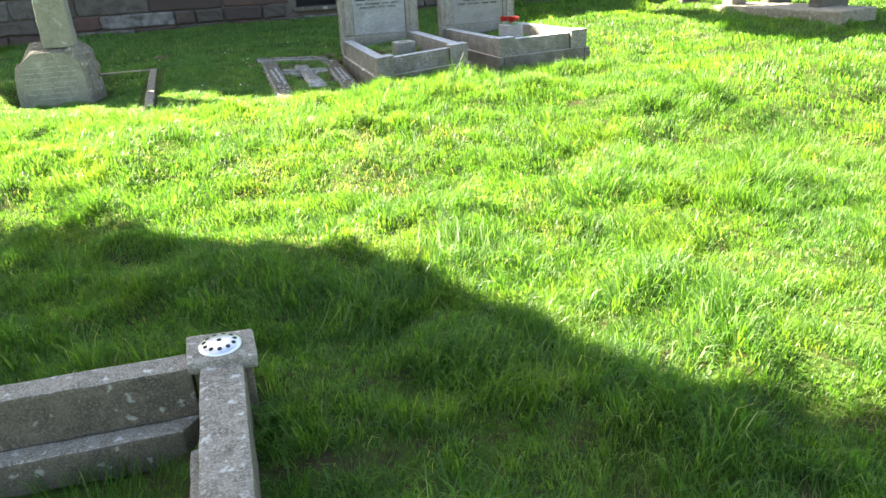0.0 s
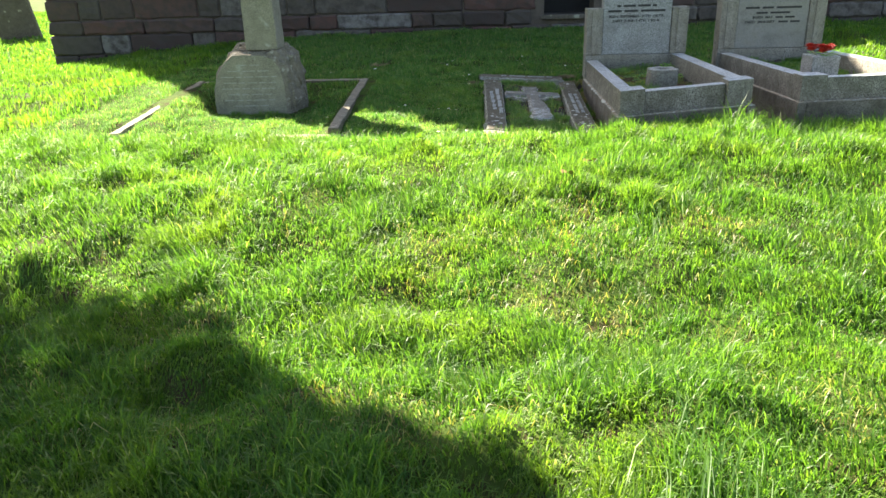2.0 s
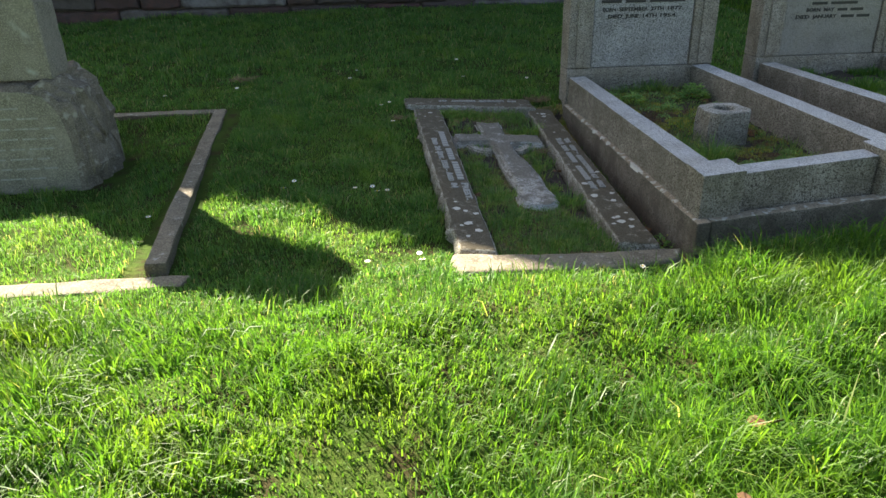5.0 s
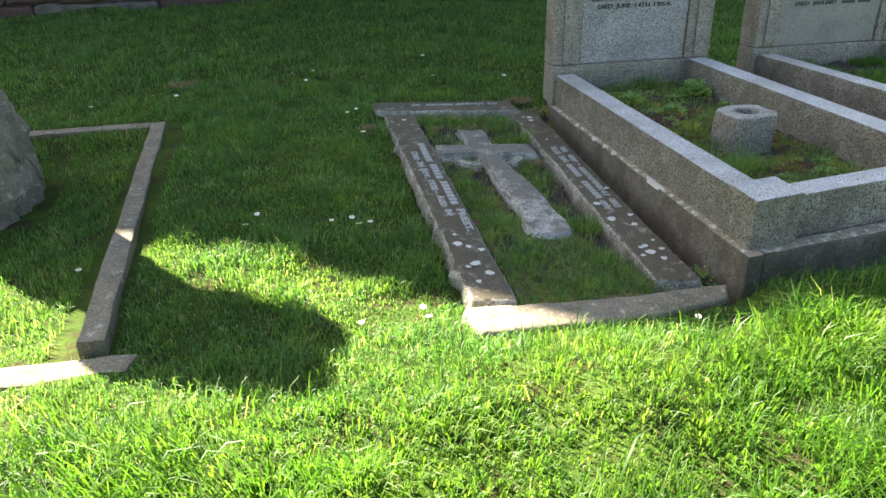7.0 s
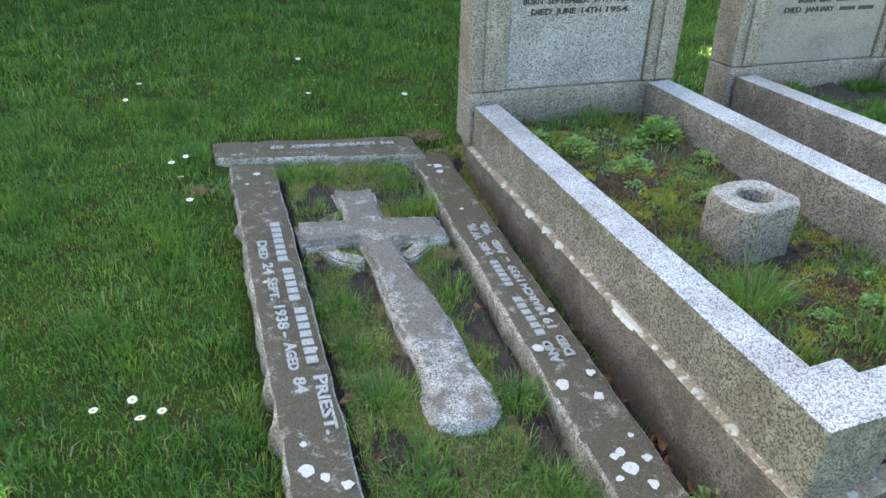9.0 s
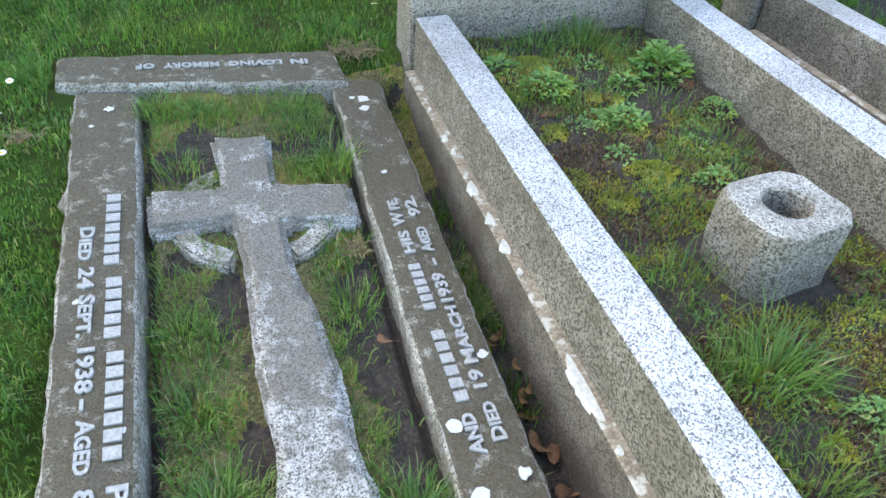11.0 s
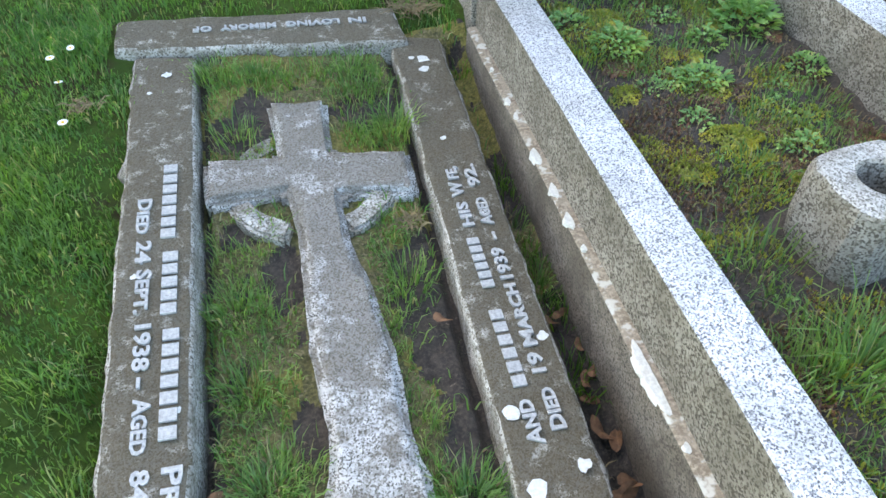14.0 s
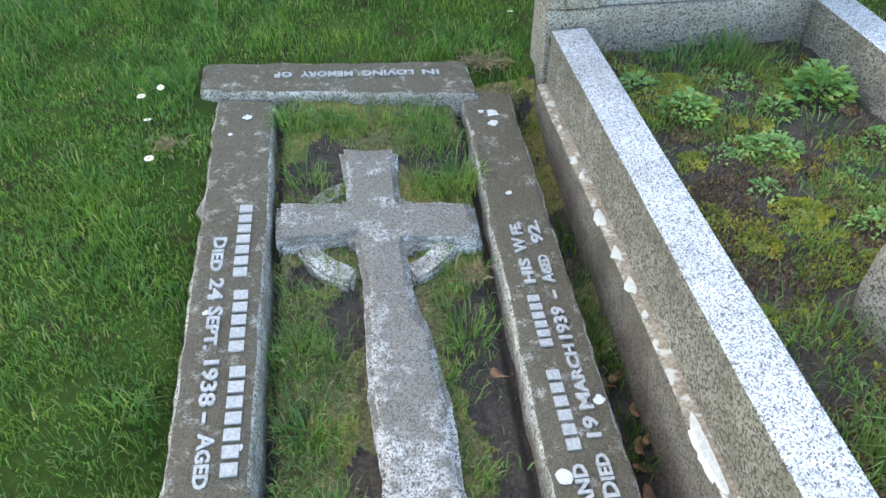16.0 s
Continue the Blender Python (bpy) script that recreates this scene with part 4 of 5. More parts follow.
# ---- tree added unseen beyond the left edge, whose crown shades the path ----
def tree(x0, y0, stem, lumps, label):
    z0 = float(soil_z(x0, y0))
    g = thing("tree", (x0, y0, z0), label, "tree")
    rnd = random.Random(11)
    bm = bmesh.new()

    def limb(a, b, ra, rb, bend):
        prev, n = None, 9
        d = (b - a).normalized()
        s = d.orthogonal().normalized()
        q = d.cross(s)
        for i in range(7):
            f = i / 6
            c = a.lerp(b, f) + bend * math.sin(f * math.pi)
            r = ra + (rb - ra) * f
            row = [bm.verts.new(c + (s * math.cos(j / n * math.tau) + q * math.sin(j / n * math.tau)) * r * rnd.uniform(0.9, 1.1)) for j in range(n)]
            if prev:
                for j in range(n):
                    bm.faces.new((prev[j], prev[(j + 1) % n], row[(j + 1) % n], row[j]))
            prev = row

    base = Vector((x0, y0, z0))
    limb(base - Vector((0, 0, 0.3)), base + Vector((0.1, 0, stem)), 0.28, 0.17, Vector((0.08, 0, 0)))
    for c, r in lumps:
        limb(base + Vector((0.1, 0, stem - 0.4)), Vector(c), 0.1, 0.03, Vector((0, 0, 0.2)))
    part("trunk", bm, BARK, g)
    vs, fs = [], []
    for c, r in lumps:
        for i in range(int(3200 * r * r)):
            d = Vector((rnd.gauss(0, 1), rnd.gauss(0, 1), rnd.gauss(0, 1))).normalized()
            p = Vector(c) + d * r * (rnd.random() ** 0.25) * rnd.uniform(0.9, 1.04)
            u = Vector((rnd.gauss(0, 1), rnd.gauss(0, 1), rnd.gauss(0, 1))).normalized()
            w = u.orthogonal().normalized() * 0.045
            u = u * 0.085
            k = len(vs)
            vs += [tuple(p - u), tuple(p + w), tuple(p + u), tuple(p - w)]
            fs.append((k, k + 1, k + 2, k + 3))
    me = bpy.data.meshes.new("crown")
    me.from_pydata([(a - x0, b - y0, c - z0) for a, b, c in vs], [], fs)
    me.materials.append(LEAF)
    ob = new("crown", me)
    ob.parent = g


def crown_lump(sx, sy, r, d):
    """A lump of the crown whose shadow falls round (sx, sy)."""
    return ((sx - SUN_WAY.x * d, sy - SUN_WAY.y * d, -0.25 + d * math.tan(SUN_UP)), r)


# lumps are set only to give the crown's shadow its outline
TREE_LUMPS = [crown_lump(*q) for q in ((0.05, 2.8, 0.62, 6.0), (0.42, 2.45, 0.5, 6.2), (0.7, 1.7, 0.6, 6.1), (1.35, 0.95, 0.75, 6.2), (1.9, 0.4, 0.9, 6.3), (-2.0, 3.2, 0.7, 6.2), (-1.0, 3.45, 0.85, 6.2), (-0.15, 2.85, 0.72, 6.0), (0.0, 3.2, 0.42, 6.0), (0.22, 3.05, 0.45, 6.0), (0.52, 2.6, 0.4, 6.1), (0.6, 2.4, 0.38, 6.1), (-1.9, 3.0, 0.85, 6.4), (0.1, 2.1, 0.75, 6.1), (0.75, 1.1, 0.75, 6.2), (-1.0, 2.2, 1.0, 6.3), (-0.4, 1.2, 1.0, 6.0),
                                      (1.1, 0.4, 0.75, 6.3), (-1.6, 1.0, 1.1, 6.2), (0.2, 0.0, 1.0, 6.1), (-2.6, 2.4, 0.9, 6.0))]
tree(-5.1, 7.0, 2.6, TREE_LUMPS, "unseen dense broad evergreen tree added to shade the path")
# second unseen tree, added as a shadow caster for the grass far right
tree(2.9, 14.3, 4.6, [crown_lump(*q) for q in ((7.2, 8.7, 0.6, 7.4), (6.9, 7.7, 0.55, 7.3), (7.5, 7.7, 0.8, 7.3), (7.9, 8.3, 0.7, 7.4), (7.2, 7.1, 0.5, 7.2), (8.3, 7.6, 0.8, 7.3), (8.9, 8.2, 0.7, 7.4))], "unseen evergreen tree added behind the church wall to shade the far grass")


# ---- grass ----
STONES = [(0.34, 8.74, 1.17, 8.98), (0.40, 6.87, 0.59, 8.8), (1.07, 6.9, 1.28, 8.84), (0.4, 6.73, 1.31, 6.88), (1.31, 6.82, 1.49, 8.82), (2.12, 6.82, 2.31, 8.82), (1.31, 6.82, 2.31, 7.05), (2.54, 6.84, 2.72, 8.82),
          (3.38, 6.84, 3.58, 8.82), (2.54, 6.84, 3.58, 7.08), (1.33, 8.79, 2.32, 9.0), (2.55, 8.79, 3.55, 9.0), (-2.02, 8.03, -1.13, 8.5), (-0.82, 6.87, -0.63, 8.96), (-2.42, 8.85, -0.7, 8.97), (-2.43, 6.85, -2.26, 8.9),
          (-2.42, 6.75, -0.57, 6.86), (-0.215, -0.3, -0.06, 2.2), (-2.1, 2.12, -0.2, 2.3), (-0.25, 2.11, -0.02, 2.33), (1.69, 7.57, 1.95, 7.81), (2.8, 7.3, 3.04, 7.54), (-6.2, 12.52, 6.5, 14.0)]


def clear_of_stones(x, y):
    ok = np.ones(len(x), bool)
    for x0, y0, x1, y1 in STONES:
        ok &= ~((x > x0) & (x < x1) & (y > y0) & (y < y1))
    return ok


def in_cross(x, y):
    return ((np.abs(x - 0.845) < 0.085) & (y > 7.33) & (y < 8.57)) | ((np.abs(y - 8.265) < 0.085) & (x > 0.58) & (x < 1.09))


def blades(name, x, y, z, h, w, lean, ang, material, label, category="grass"):
    """Bent blades, each a strip of three triangles, joined into one mesh."""
    n = len(x)
    face = RNG.uniform(0, math.tau, n)
    sx, sy = np.cos(face) * w / 2, np.sin(face) * w / 2
    dx, dy = np.cos(ang) * lean, np.sin(ang) * lean
    v = np.empty((n, 5, 3), np.float32)
    mz = h * 0.55 * np.sqrt(np.clip(1 - 0.35 * lean ** 2 / np.maximum(h, 1e-4) ** 2, 0.3, 1))
    tz = h * RNG.uniform(0.5, 1.0, n) ** 0.7 * np.sqrt(np.clip(1 - lean ** 2 / np.maximum(h, 1e-4) ** 2, 0.12, 1))
    for i, (k, f, zz) in enumerate(((-1, 0, 0 * h - 0.01), (1, 0, 0 * h - 0.01), (-0.8, 0.36, mz), (0.8, 0.36, mz), (0, 1, tz))):
        v[:, i, 0], v[:, i, 1], v[:, i, 2] = x + k * sx + f * dx, y + k * sy + f * dy, z + zz
    idx = (np.arange(n)[:, None] * 5 + np.array([0, 1, 3, 0, 3, 2, 2, 3, 4])).astype(np.int32).ravel()
    me = bpy.data.meshes.new(name)
    me.vertices.add(n * 5)
    me.vertices.foreach_set("co", v.ravel())
    me.loops.add(n * 9)
    me.loops.foreach_set("vertex_index", idx)
    me.polygons.add(n * 3)
    me.polygons.foreach_set("loop_start", np.arange(0, n * 9, 3, dtype=np.int32))
    me.update(calc_edges=True)
    me.materials.append(material)
    return tagged(new(name, me), label, category, kind="stuff")


def scatter(x0, x1, y0, y1, per_m2):
    n = int((x1 - x0) * (y1 - y0) * per_m2)
    return RNG.uniform(x0, x1, n), RNG.uniform(y0, y1, n)


# hollows where the long grass is thin and dry: middle and half sizes
DRY = [(0.2, 4.85, 0.4, 0.24), (0.75, 4.85, 0.42, 0.26), (0.72, 4.4, 0.42, 0.32), (1.45, 5.0, 0.3, 0.2), (0.85, 5.2, 0.3, 0.16), (0.05, 3.6, 0.34, 0.2), (0.2, 2.3, 0.2, 0.3), (1.5, 3.7, 0.35, 0.2), (-0.9, 4.2, 0.3, 0.25), (2.2, 4.2, 0.3, 0.25)]


def dryness(x, y):
    m = np.zeros(len(x))
    for bx, by, ra, rb_ in DRY:
        m = np.maximum(m, 1.3 - ((x - bx) / ra) ** 2 - ((y - by) / rb_) ** 2)
    return smooth(0.2, 0.9, m + 1.5 * (vnoise(x * 6, y * 6, 28) - 0.5))


def long_grass():
    # thin ground cover of single blades
    x, y = scatter(-3.4, 3.9, 0.6, 6.9, 6000)
    ex, ey = scatter(-1.3, 2.0, 2.4, 6.5, 5500)
    x, y = np.concatenate((x, ex)), np.concatenate((y, ey))
    # tussocks that fan out from their middles
    cx, cy = scatter(-3.4, 3.9, 0.6, 6.9, 120)
    size = 0.35 + 1.15 * vnoise(cx * 2.4, cy * 2.4, 22) * RNG.uniform(0.5, 1.5, len(cx))
    many = (46 * size).astype(int)
    tx, ty, ts = np.repeat(cx, many), np.repeat(cy, many), np.repeat(size, many)
    off = RNG.normal(0, 0.03, (len(tx), 2)) * np.sqrt(ts)[:, None]
    comb = vnoise(tx * 1.3, ty * 1.3, 25) * 9
    ang = np.concatenate((vnoise(x * 3.1, y * 3.1, 24) * 9 + RNG.normal(0, 1.0, len(x)), np.where(RNG.random(len(tx)) < 0.6, np.arctan2(off[:, 1], off[:, 0]), comb) + RNG.normal(0, 0.55, len(tx))))
    h = np.concatenate((RNG.uniform(0.025, 0.085, len(x)), 0.118 * ts ** 0.7 * RNG.uniform(0.5, 1.2, len(tx))))
    lean = h * np.concatenate((RNG.uniform(0.35, 1.0, len(x)), np.clip(np.hypot(off[:, 0], off[:, 1]) * 18, 0.45, 1.0) * RNG.uniform(0.6, 1.25, len(tx))))
    x, y = np.concatenate((x, tx + off[:, 0])), np.concatenate((y, ty + off[:, 1]))
    bare = vnoise(x * 2.3 + 5, y * 2.3, 23)
    dry = dryness(x, y)
    keep = clear_of_stones(x, y) & (RNG.random(len(x)) < tall_zone(x, y)) & ~((x < -0.2) & (y < 2.15)) & (RNG.random(len(x)) < (0.75 + 0.5 * smooth(0.1, 0.4, bare)) * (1 - 0.4 * dry))
    x, y, h, lean, ang, bare, dry = x[keep], y[keep], h[keep], lean[keep], ang[keep], bare[keep], dry[keep]
    k = (0.68 + 0.37 * smooth(0.1, 0.45, bare)) * (0.32 + 1.3 * vnoise(x * 4.6, y * 4.6, 27)) * (1 - 0.5 * dry) * (1 + 0.2 * smooth(5.8, 6.3, y) * smooth(0.6, 1.1, x))
    blades("long_grass", x, y, soil_z(x, y), h * k, RNG.uniform(0.0024, 0.0058, len(x)), lean * k, ang, LONG, "long tufted green churchyard grass")
    # withered blades lying in the hollows
    x, y = scatter(-1.4, 2.6, 2.0, 5.6, 1500)
    keep = clear_of_stones(x, y) & (RNG.random(len(x)) < 0.04 + 0.9 * dryness(x, y)) & (y > 2.9)
    x, y = x[keep], y[keep]
    n = len(x)
    h = RNG.uniform(0.02, 0.075, n)
    blades("withered_grass", x, y, soil_z(x, y) + 0.01, h, RNG.uniform(0.002, 0.005, n), h * RNG.uniform(0.7, 1.0, n), RNG.uniform(0, 6.3, n), DRYBLADE, "withered yellow-brown grass in trodden hollows")


DRYBLADE = blade_material("withered_blade", (0.13, 0.15, 0.04), (0.29, 0.30, 0.09), (0.40, 0.36, 0.18), 0.85, 3.0, 0.4)


def far_grass():
    x, y = scatter(-8.0, 10.5, 0.5, 13.5, 1500)
    inner = (x > -3.4) & (x < 3.9) & (y < 6.9)
    mown = (x > -2.9) & (x < 4.0) & (y > 6.2)
    path = (x < -2.0 - 0.9 * (y - 2.0)) | ((x > 5.5 + 0.1 * y) & (y < 4.0))
    keep = clear_of_stones(x, y) & ~inner & ~mown & ~path
    x, y = x[keep], y[keep]
    n = len(x)
    clump = vnoise(x * 5, y * 5, 31)
    h = (0.04 + 0.075 * clump) * RNG.uniform(0.6, 1.25, n)
    ang = vnoise(x * 2.5, y * 2.5, 34) * 9 + RNG.normal(0, 0.9, n)
    blades("meadow_grass", x, y, soil_z(x, y), h, RNG.uniform(0.006, 0.011, n), h * RNG.uniform(0.15, 0.8, n), ang, LONG, "rough green grass further off in the churchyard")
    x, y = scatter(-22, -5.5, 11.0, 30.0, 260)
    keep = (x < -6.2) | (y < 12.4)
    x, y = x[keep], y[keep]
    n = len(x)
    h = RNG.uniform(0.06, 0.16, n)
    blades("meadow_grass", x, y, soil_z(x, y), h, RNG.uniform(0.015, 0.03, n), h * 0.5, RNG.uniform(0, 6.3, n), LONG, "far rough grass beyond the church corner")


# bare soil inside the flat grave: middle and half sizes
BARE = [(0.655, 8.47, 0.09, 0.055), (0.99, 8.52, 0.09, 0.065), (1.03, 7.82, 0.06, 0.2), (1.04, 7.55, 0.05, 0.12), (1.02, 7.74, 0.05, 0.16), (1.03, 7.28, 0.045, 0.12), (0.72, 8.55, 0.07, 0.05), (0.97, 8.52, 0.06, 0.05), (0.74, 8.0, 0.04, 0.1), (0.67, 7.3, 0.05, 0.08), (0.76, 7.62, 0.03, 0.07), (0.66, 8.12, 0.05, 0.04), (1.0, 7.95, 0.04, 0.08), (1.315, 7.1, 0.034, 0.2), (1.315, 7.3, 0.034, 0.2), (1.315, 7.5, 0.034, 0.2), (1.32, 7.7, 0.034, 0.2), (1.318, 8.25, 0.03, 0.15)]


def bareness(x, y):
    """1 on bare soil inside the flat grave, 0 under grass, with ragged edges."""
    m = np.zeros(np.shape(x))
    for bx, by, ra, rb_ in BARE:
        m = np.maximum(m, 1.25 - 0.75 * (((x - bx) / ra) ** 2 + ((y - by) / rb_) ** 2))
    # dark cracks along the inner faces of the side kerbs
    m = np.maximum(m, 1.2 - np.abs(x - 0.582) / 0.016)
    m = np.maximum(m, 1.2 - np.abs(x - (1.066 + 0.021 * (y - 6.93))) / 0.016)
    return smooth(0.25, 0.6, m + 1.1 * (vnoise(x * 17, y * 17, 63) - 0.5) + 0.5 * (vnoise(x * 45, y * 45, 64) - 0.5))


def grave_turf():
    xs, ys = np.arange(0.555, 1.352, 0.0085), np.arange(6.85, 8.86, 0.0085)
    gx, gy = np.meshgrid(xs, ys)
    bare = bareness(gx, gy)
    gz = soil_z(gx, gy) + 0.004 - 0.01 * bare - 0.03 * smooth(0.022, 0.006, np.abs(gx - 0.58)) - 0.03 * smooth(0.022, 0.006, np.abs(gx - 1.066 - 0.021 * (gy - 6.93))) + 0.012 * (vnoise(gx * 40, gy * 40, 65) - 0.5) + 0.008 * (vnoise(gx * 95, gy * 95, 66) - 0.5)
    n, k = len(xs), len(ys)
    i = np.arange(n * k).reshape(k, n)
    quads = np.stack((i[:-1, :-1], i[:-1, 1:], i[1:, 1:], i[1:, :-1]), -1).reshape(-1, 4)
    moss = vnoise(gx * 7, gy * 7, 67) * 0.7 + vnoise(gx * 33, gy * 33, 68) * 0.3 + 0.12 * smooth(8.2, 8.7, gy) + 0.2 * smooth(1.26, 1.3, gx) * smooth(7.9, 8.2, gy)
    kind = np.where(bare > 0.5, 1, np.where(moss > 0.6, 2, 0))[:-1, :-1].reshape(-1)
    me = bpy.data.meshes.new("grave_turf")
    me.from_pydata(np.stack((gx, gy, gz), -1).reshape(-1, 3).tolist(), [], quads.tolist())
    for m in (THATCH, SOIL, MOSSMAT):
        me.materials.append(m)
    me.polygons.foreach_set("material_index", kind.astype(np.int32))
    me.polygons.foreach_set("use_smooth", np.ones(len(quads), bool))
    tagged(new("grave_turf", me), "worn mossy turf with bare dark earth inside the flat grave", "ground", kind="structure")


grave_turf()


def lawn():
    x, y = scatter(-2.95, 4.0, 6.2, 12.6, 7800)
    ex, ey = scatter(-0.75, 0.43, 6.3, 9.5, 9000)
    thick = RNG.random(len(ex)) < 0.15 + smooth(0.3, 0.5, vnoise(ex * 5, ey * 5, 46))
    ex, ey = ex[thick], ey[thick]
    x, y = np.concatenate((x, ex)), np.concatenate((y, ey))
    near = (x < 1.45) & (y < 9.6)
    keep = clear_of_stones(x, y) & (RNG.random(len(x)) > tall_zone(x, y) * 0.8) & (near | (RNG.random(len(x)) < 0.5))
    inside = (x > 0.57) & (x < 1.34) & (y > 6.85) & (y < 8.8)
    wear = vnoise(x * 6, y * 6, 43)
    keep &= ~(inside & (RNG.random(len(x)) < 0.05 + 0.8 * smooth(0.55, 0.68, wear)))
    keep &= ~((x > 1.24) & (x < 1.36) & (y < 8.8) & (RNG.random(len(x)) < 0.975 - 0.2 * smooth(7.9, 8.2, y)))
    keep &= ~(inside & (RNG.random(len(x)) < 0.3 + 0.68 * bareness(x, y)))
    bed1 = (x > 1.46) & (x < 2.16) & (y > 7.0) & (y < 8.8)
    bed2 = (x > 2.69) & (x < 3.43) & (y > 7.0) & (y < 8.8)
    keep &= ~(bed1 | bed2) & ~in_cross(x, y)
    x, y, near = x[keep], y[keep], near[keep]
    n = len(x)
    clump = vnoise(x * 9, y * 9, 41)
    h = (0.02 + 0.042 * smooth(0.2, 0.9, clump) + 0.012 * smooth(8.8, 10.5, y)) * RNG.uniform(0.6, 1.3, n)
    inside = (x > 0.57) & (x < 1.34) & (y > 6.85) & (y < 8.8)
    z = soil_z(x, y)
    ang = vnoise(x * 4, y * 4, 44) * 8 + RNG.normal(0, 2.2, n)
    w = np.where(near, RNG.uniform(0.0024, 0.0046, n), RNG.uniform(0.004, 0.0075, n))
    blades("lawn_grass", x, y, z, h, w, h * RNG.uniform(0.3, 0.95, n), ang, LAWN, "short mossy lawn between the graves")


def grave_blades():
    x, y = scatter(0.585, 1.08, 6.88, 8.8, 15000)
    keep = clear_of_stones(x, y) & ~in_cross(x, y) & (RNG.random(len(x)) > 0.95 * bareness(x, y)) & (RNG.random(len(x)) < 0.25 + smooth(0.25, 0.55, vnoise(x * 12, y * 12, 47)))
    x, y = x[keep], y[keep]
    n = len(x)
    h = (0.014 + 0.03 * vnoise(x * 12, y * 12, 47)) * RNG.uniform(0.6, 1.3, n)
    blades("turf_grass", x, y, soil_z(x, y) + 0.002, h, RNG.uniform(0.0016, 0.0034, n), h * RNG.uniform(0.4, 1.0, n), RNG.uniform(0, 6.3, n), TUFT, "short fine grass in the worn turf of the flat grave")


long_grass()
far_grass()
lawn()
grave_blades()


def tuft(x, y, z, n, h, spread, material=LONG, name="grass_tuft", label="fresh green tuft of grass blades"):
    k = RNG.normal(0, spread / 2.2, (n, 2))
    ang = np.arctan2(k[:, 1], k[:, 0]) + RNG.normal(0, 0.5, n)
    hh = h * RNG.uniform(0.55, 1.15, n)
    return blades(name, x + k[:, 0], y + k[:, 1], np.full(n, z), hh, RNG.uniform(0.002, 0.0042, n), hh * RNG.uniform(0.25, 0.85, n), ang, material, label, "grass")


for tx, ty, n, h in ((1.06, 8.43, 150, 0.085), (0.66, 8.47, 70, 0.06), (0.64, 7.92, 200, 0.06), (0.66, 7.72, 240, 0.06), (0.68, 7.5, 240, 0.065), (0.7, 7.2, 200, 0.05), (1.0, 7.92, 150, 0.055), (1.01, 7.42, 260, 0.07),
                     (0.98, 7.15, 240, 0.06), (1.3, 7.92, 150, 0.075), (1.29, 8.1, 90, 0.06), (0.72, 8.68, 130, 0.05), (0.98, 8.68, 160, 0.06), (0.62, 8.72, 120, 0.05), (0.36, 7.55, 90, 0.06), (0.39, 7.3, 110, 0.07)):
    tuft(tx, ty, float(soil_z(tx, ty)), n, h, 0.07, TUFT)
for tx, ty, n, h in ((1.66, 7.42, 340, 0.12), (1.63, 7.68, 120, 0.08), (1.9, 8.72, 200, 0.09), (1.75, 8.72, 160, 0.07), (2.02, 7.25, 220, 0.08), (1.85, 7.2, 250, 0.07), (1.6, 7.2, 200, 0.06), (1.97, 8.36, 50, 0.05)):
    tuft(tx, ty, bed_z(tx, ty, -0.025) - 0.004, n, h, 0.1, TUFT)
for tx, ty, n, h in ((2.8, 7.7, 200, 0.07), (3.2, 7.9, 200, 0.07), (3.0, 8.3, 250, 0.08), (3.25, 7.4, 160, 0.06), (2.85, 8.55, 200, 0.08)):
    tuft(tx, ty, 0.03, n, h, 0.12)
for tx, ty, n, h in ((1.62, 6.3, 260, 0.14), (1.95, 6.25, 280, 0.15), (2.5, 6.3, 280, 0.15), (2.9, 6.35, 280, 0.14), (1.3, 6.2, 180, 0.11), (3.2, 6.3, 240, 0.13), (0.9, 6.2, 140, 0.09), (2.2, 6.2, 240, 0.13)):
    tuft(tx, ty, float(soil_z(tx, ty)), n, h, 0.16)


# ---- daisies, weeds, leaves ----
def daisy(x, y, lift, r, tilt):
    z = float(soil_z(x, y)) + lift
    g = thing("daisy", (x, y, z), "white daisy with a yellow eye in the short lawn", "flower", "daisies in the lawn")
    bm = bmesh.new()
    m = Matrix.Translation((x, y, z)) @ Matrix.Rotation(tilt, 4, "X")
    for i in range(13):
        a = i / 13 * math.tau
        d, u = Vector((math.cos(a), math.sin(a), 0.12)), Vector((-math.sin(a), math.cos(a), 0))
        bm.faces.new([bm.verts.new(m @ p) for p in (d * r * 0.2 - u * r * 0.06, d * r * 0.75 - u * r * 0.2, d * r, d * r * 0.75 + u * r * 0.2, d * r * 0.2 + u * r * 0.06)])
    part("petals", bm, DAISY, g)
    bm = bmesh.new()
    bmesh.ops.create_icosphere(bm, subdivisions=1, radius=r * 0.36, matrix=m @ Matrix.Translation((0, 0, r * 0.12)) @ Matrix.Diagonal((1, 1, 0.6, 1)))
    part("eye", bm, YOLK, g)
    bm = bmesh.new()
    bmesh.ops.create_cone(bm, segments=5, radius1=0.0012, radius2=0.0012, depth=lift, matrix=Matrix.Translation((x, y, z - lift / 2 - 0.003)))
    part("stalk", bm, LAWN, g)


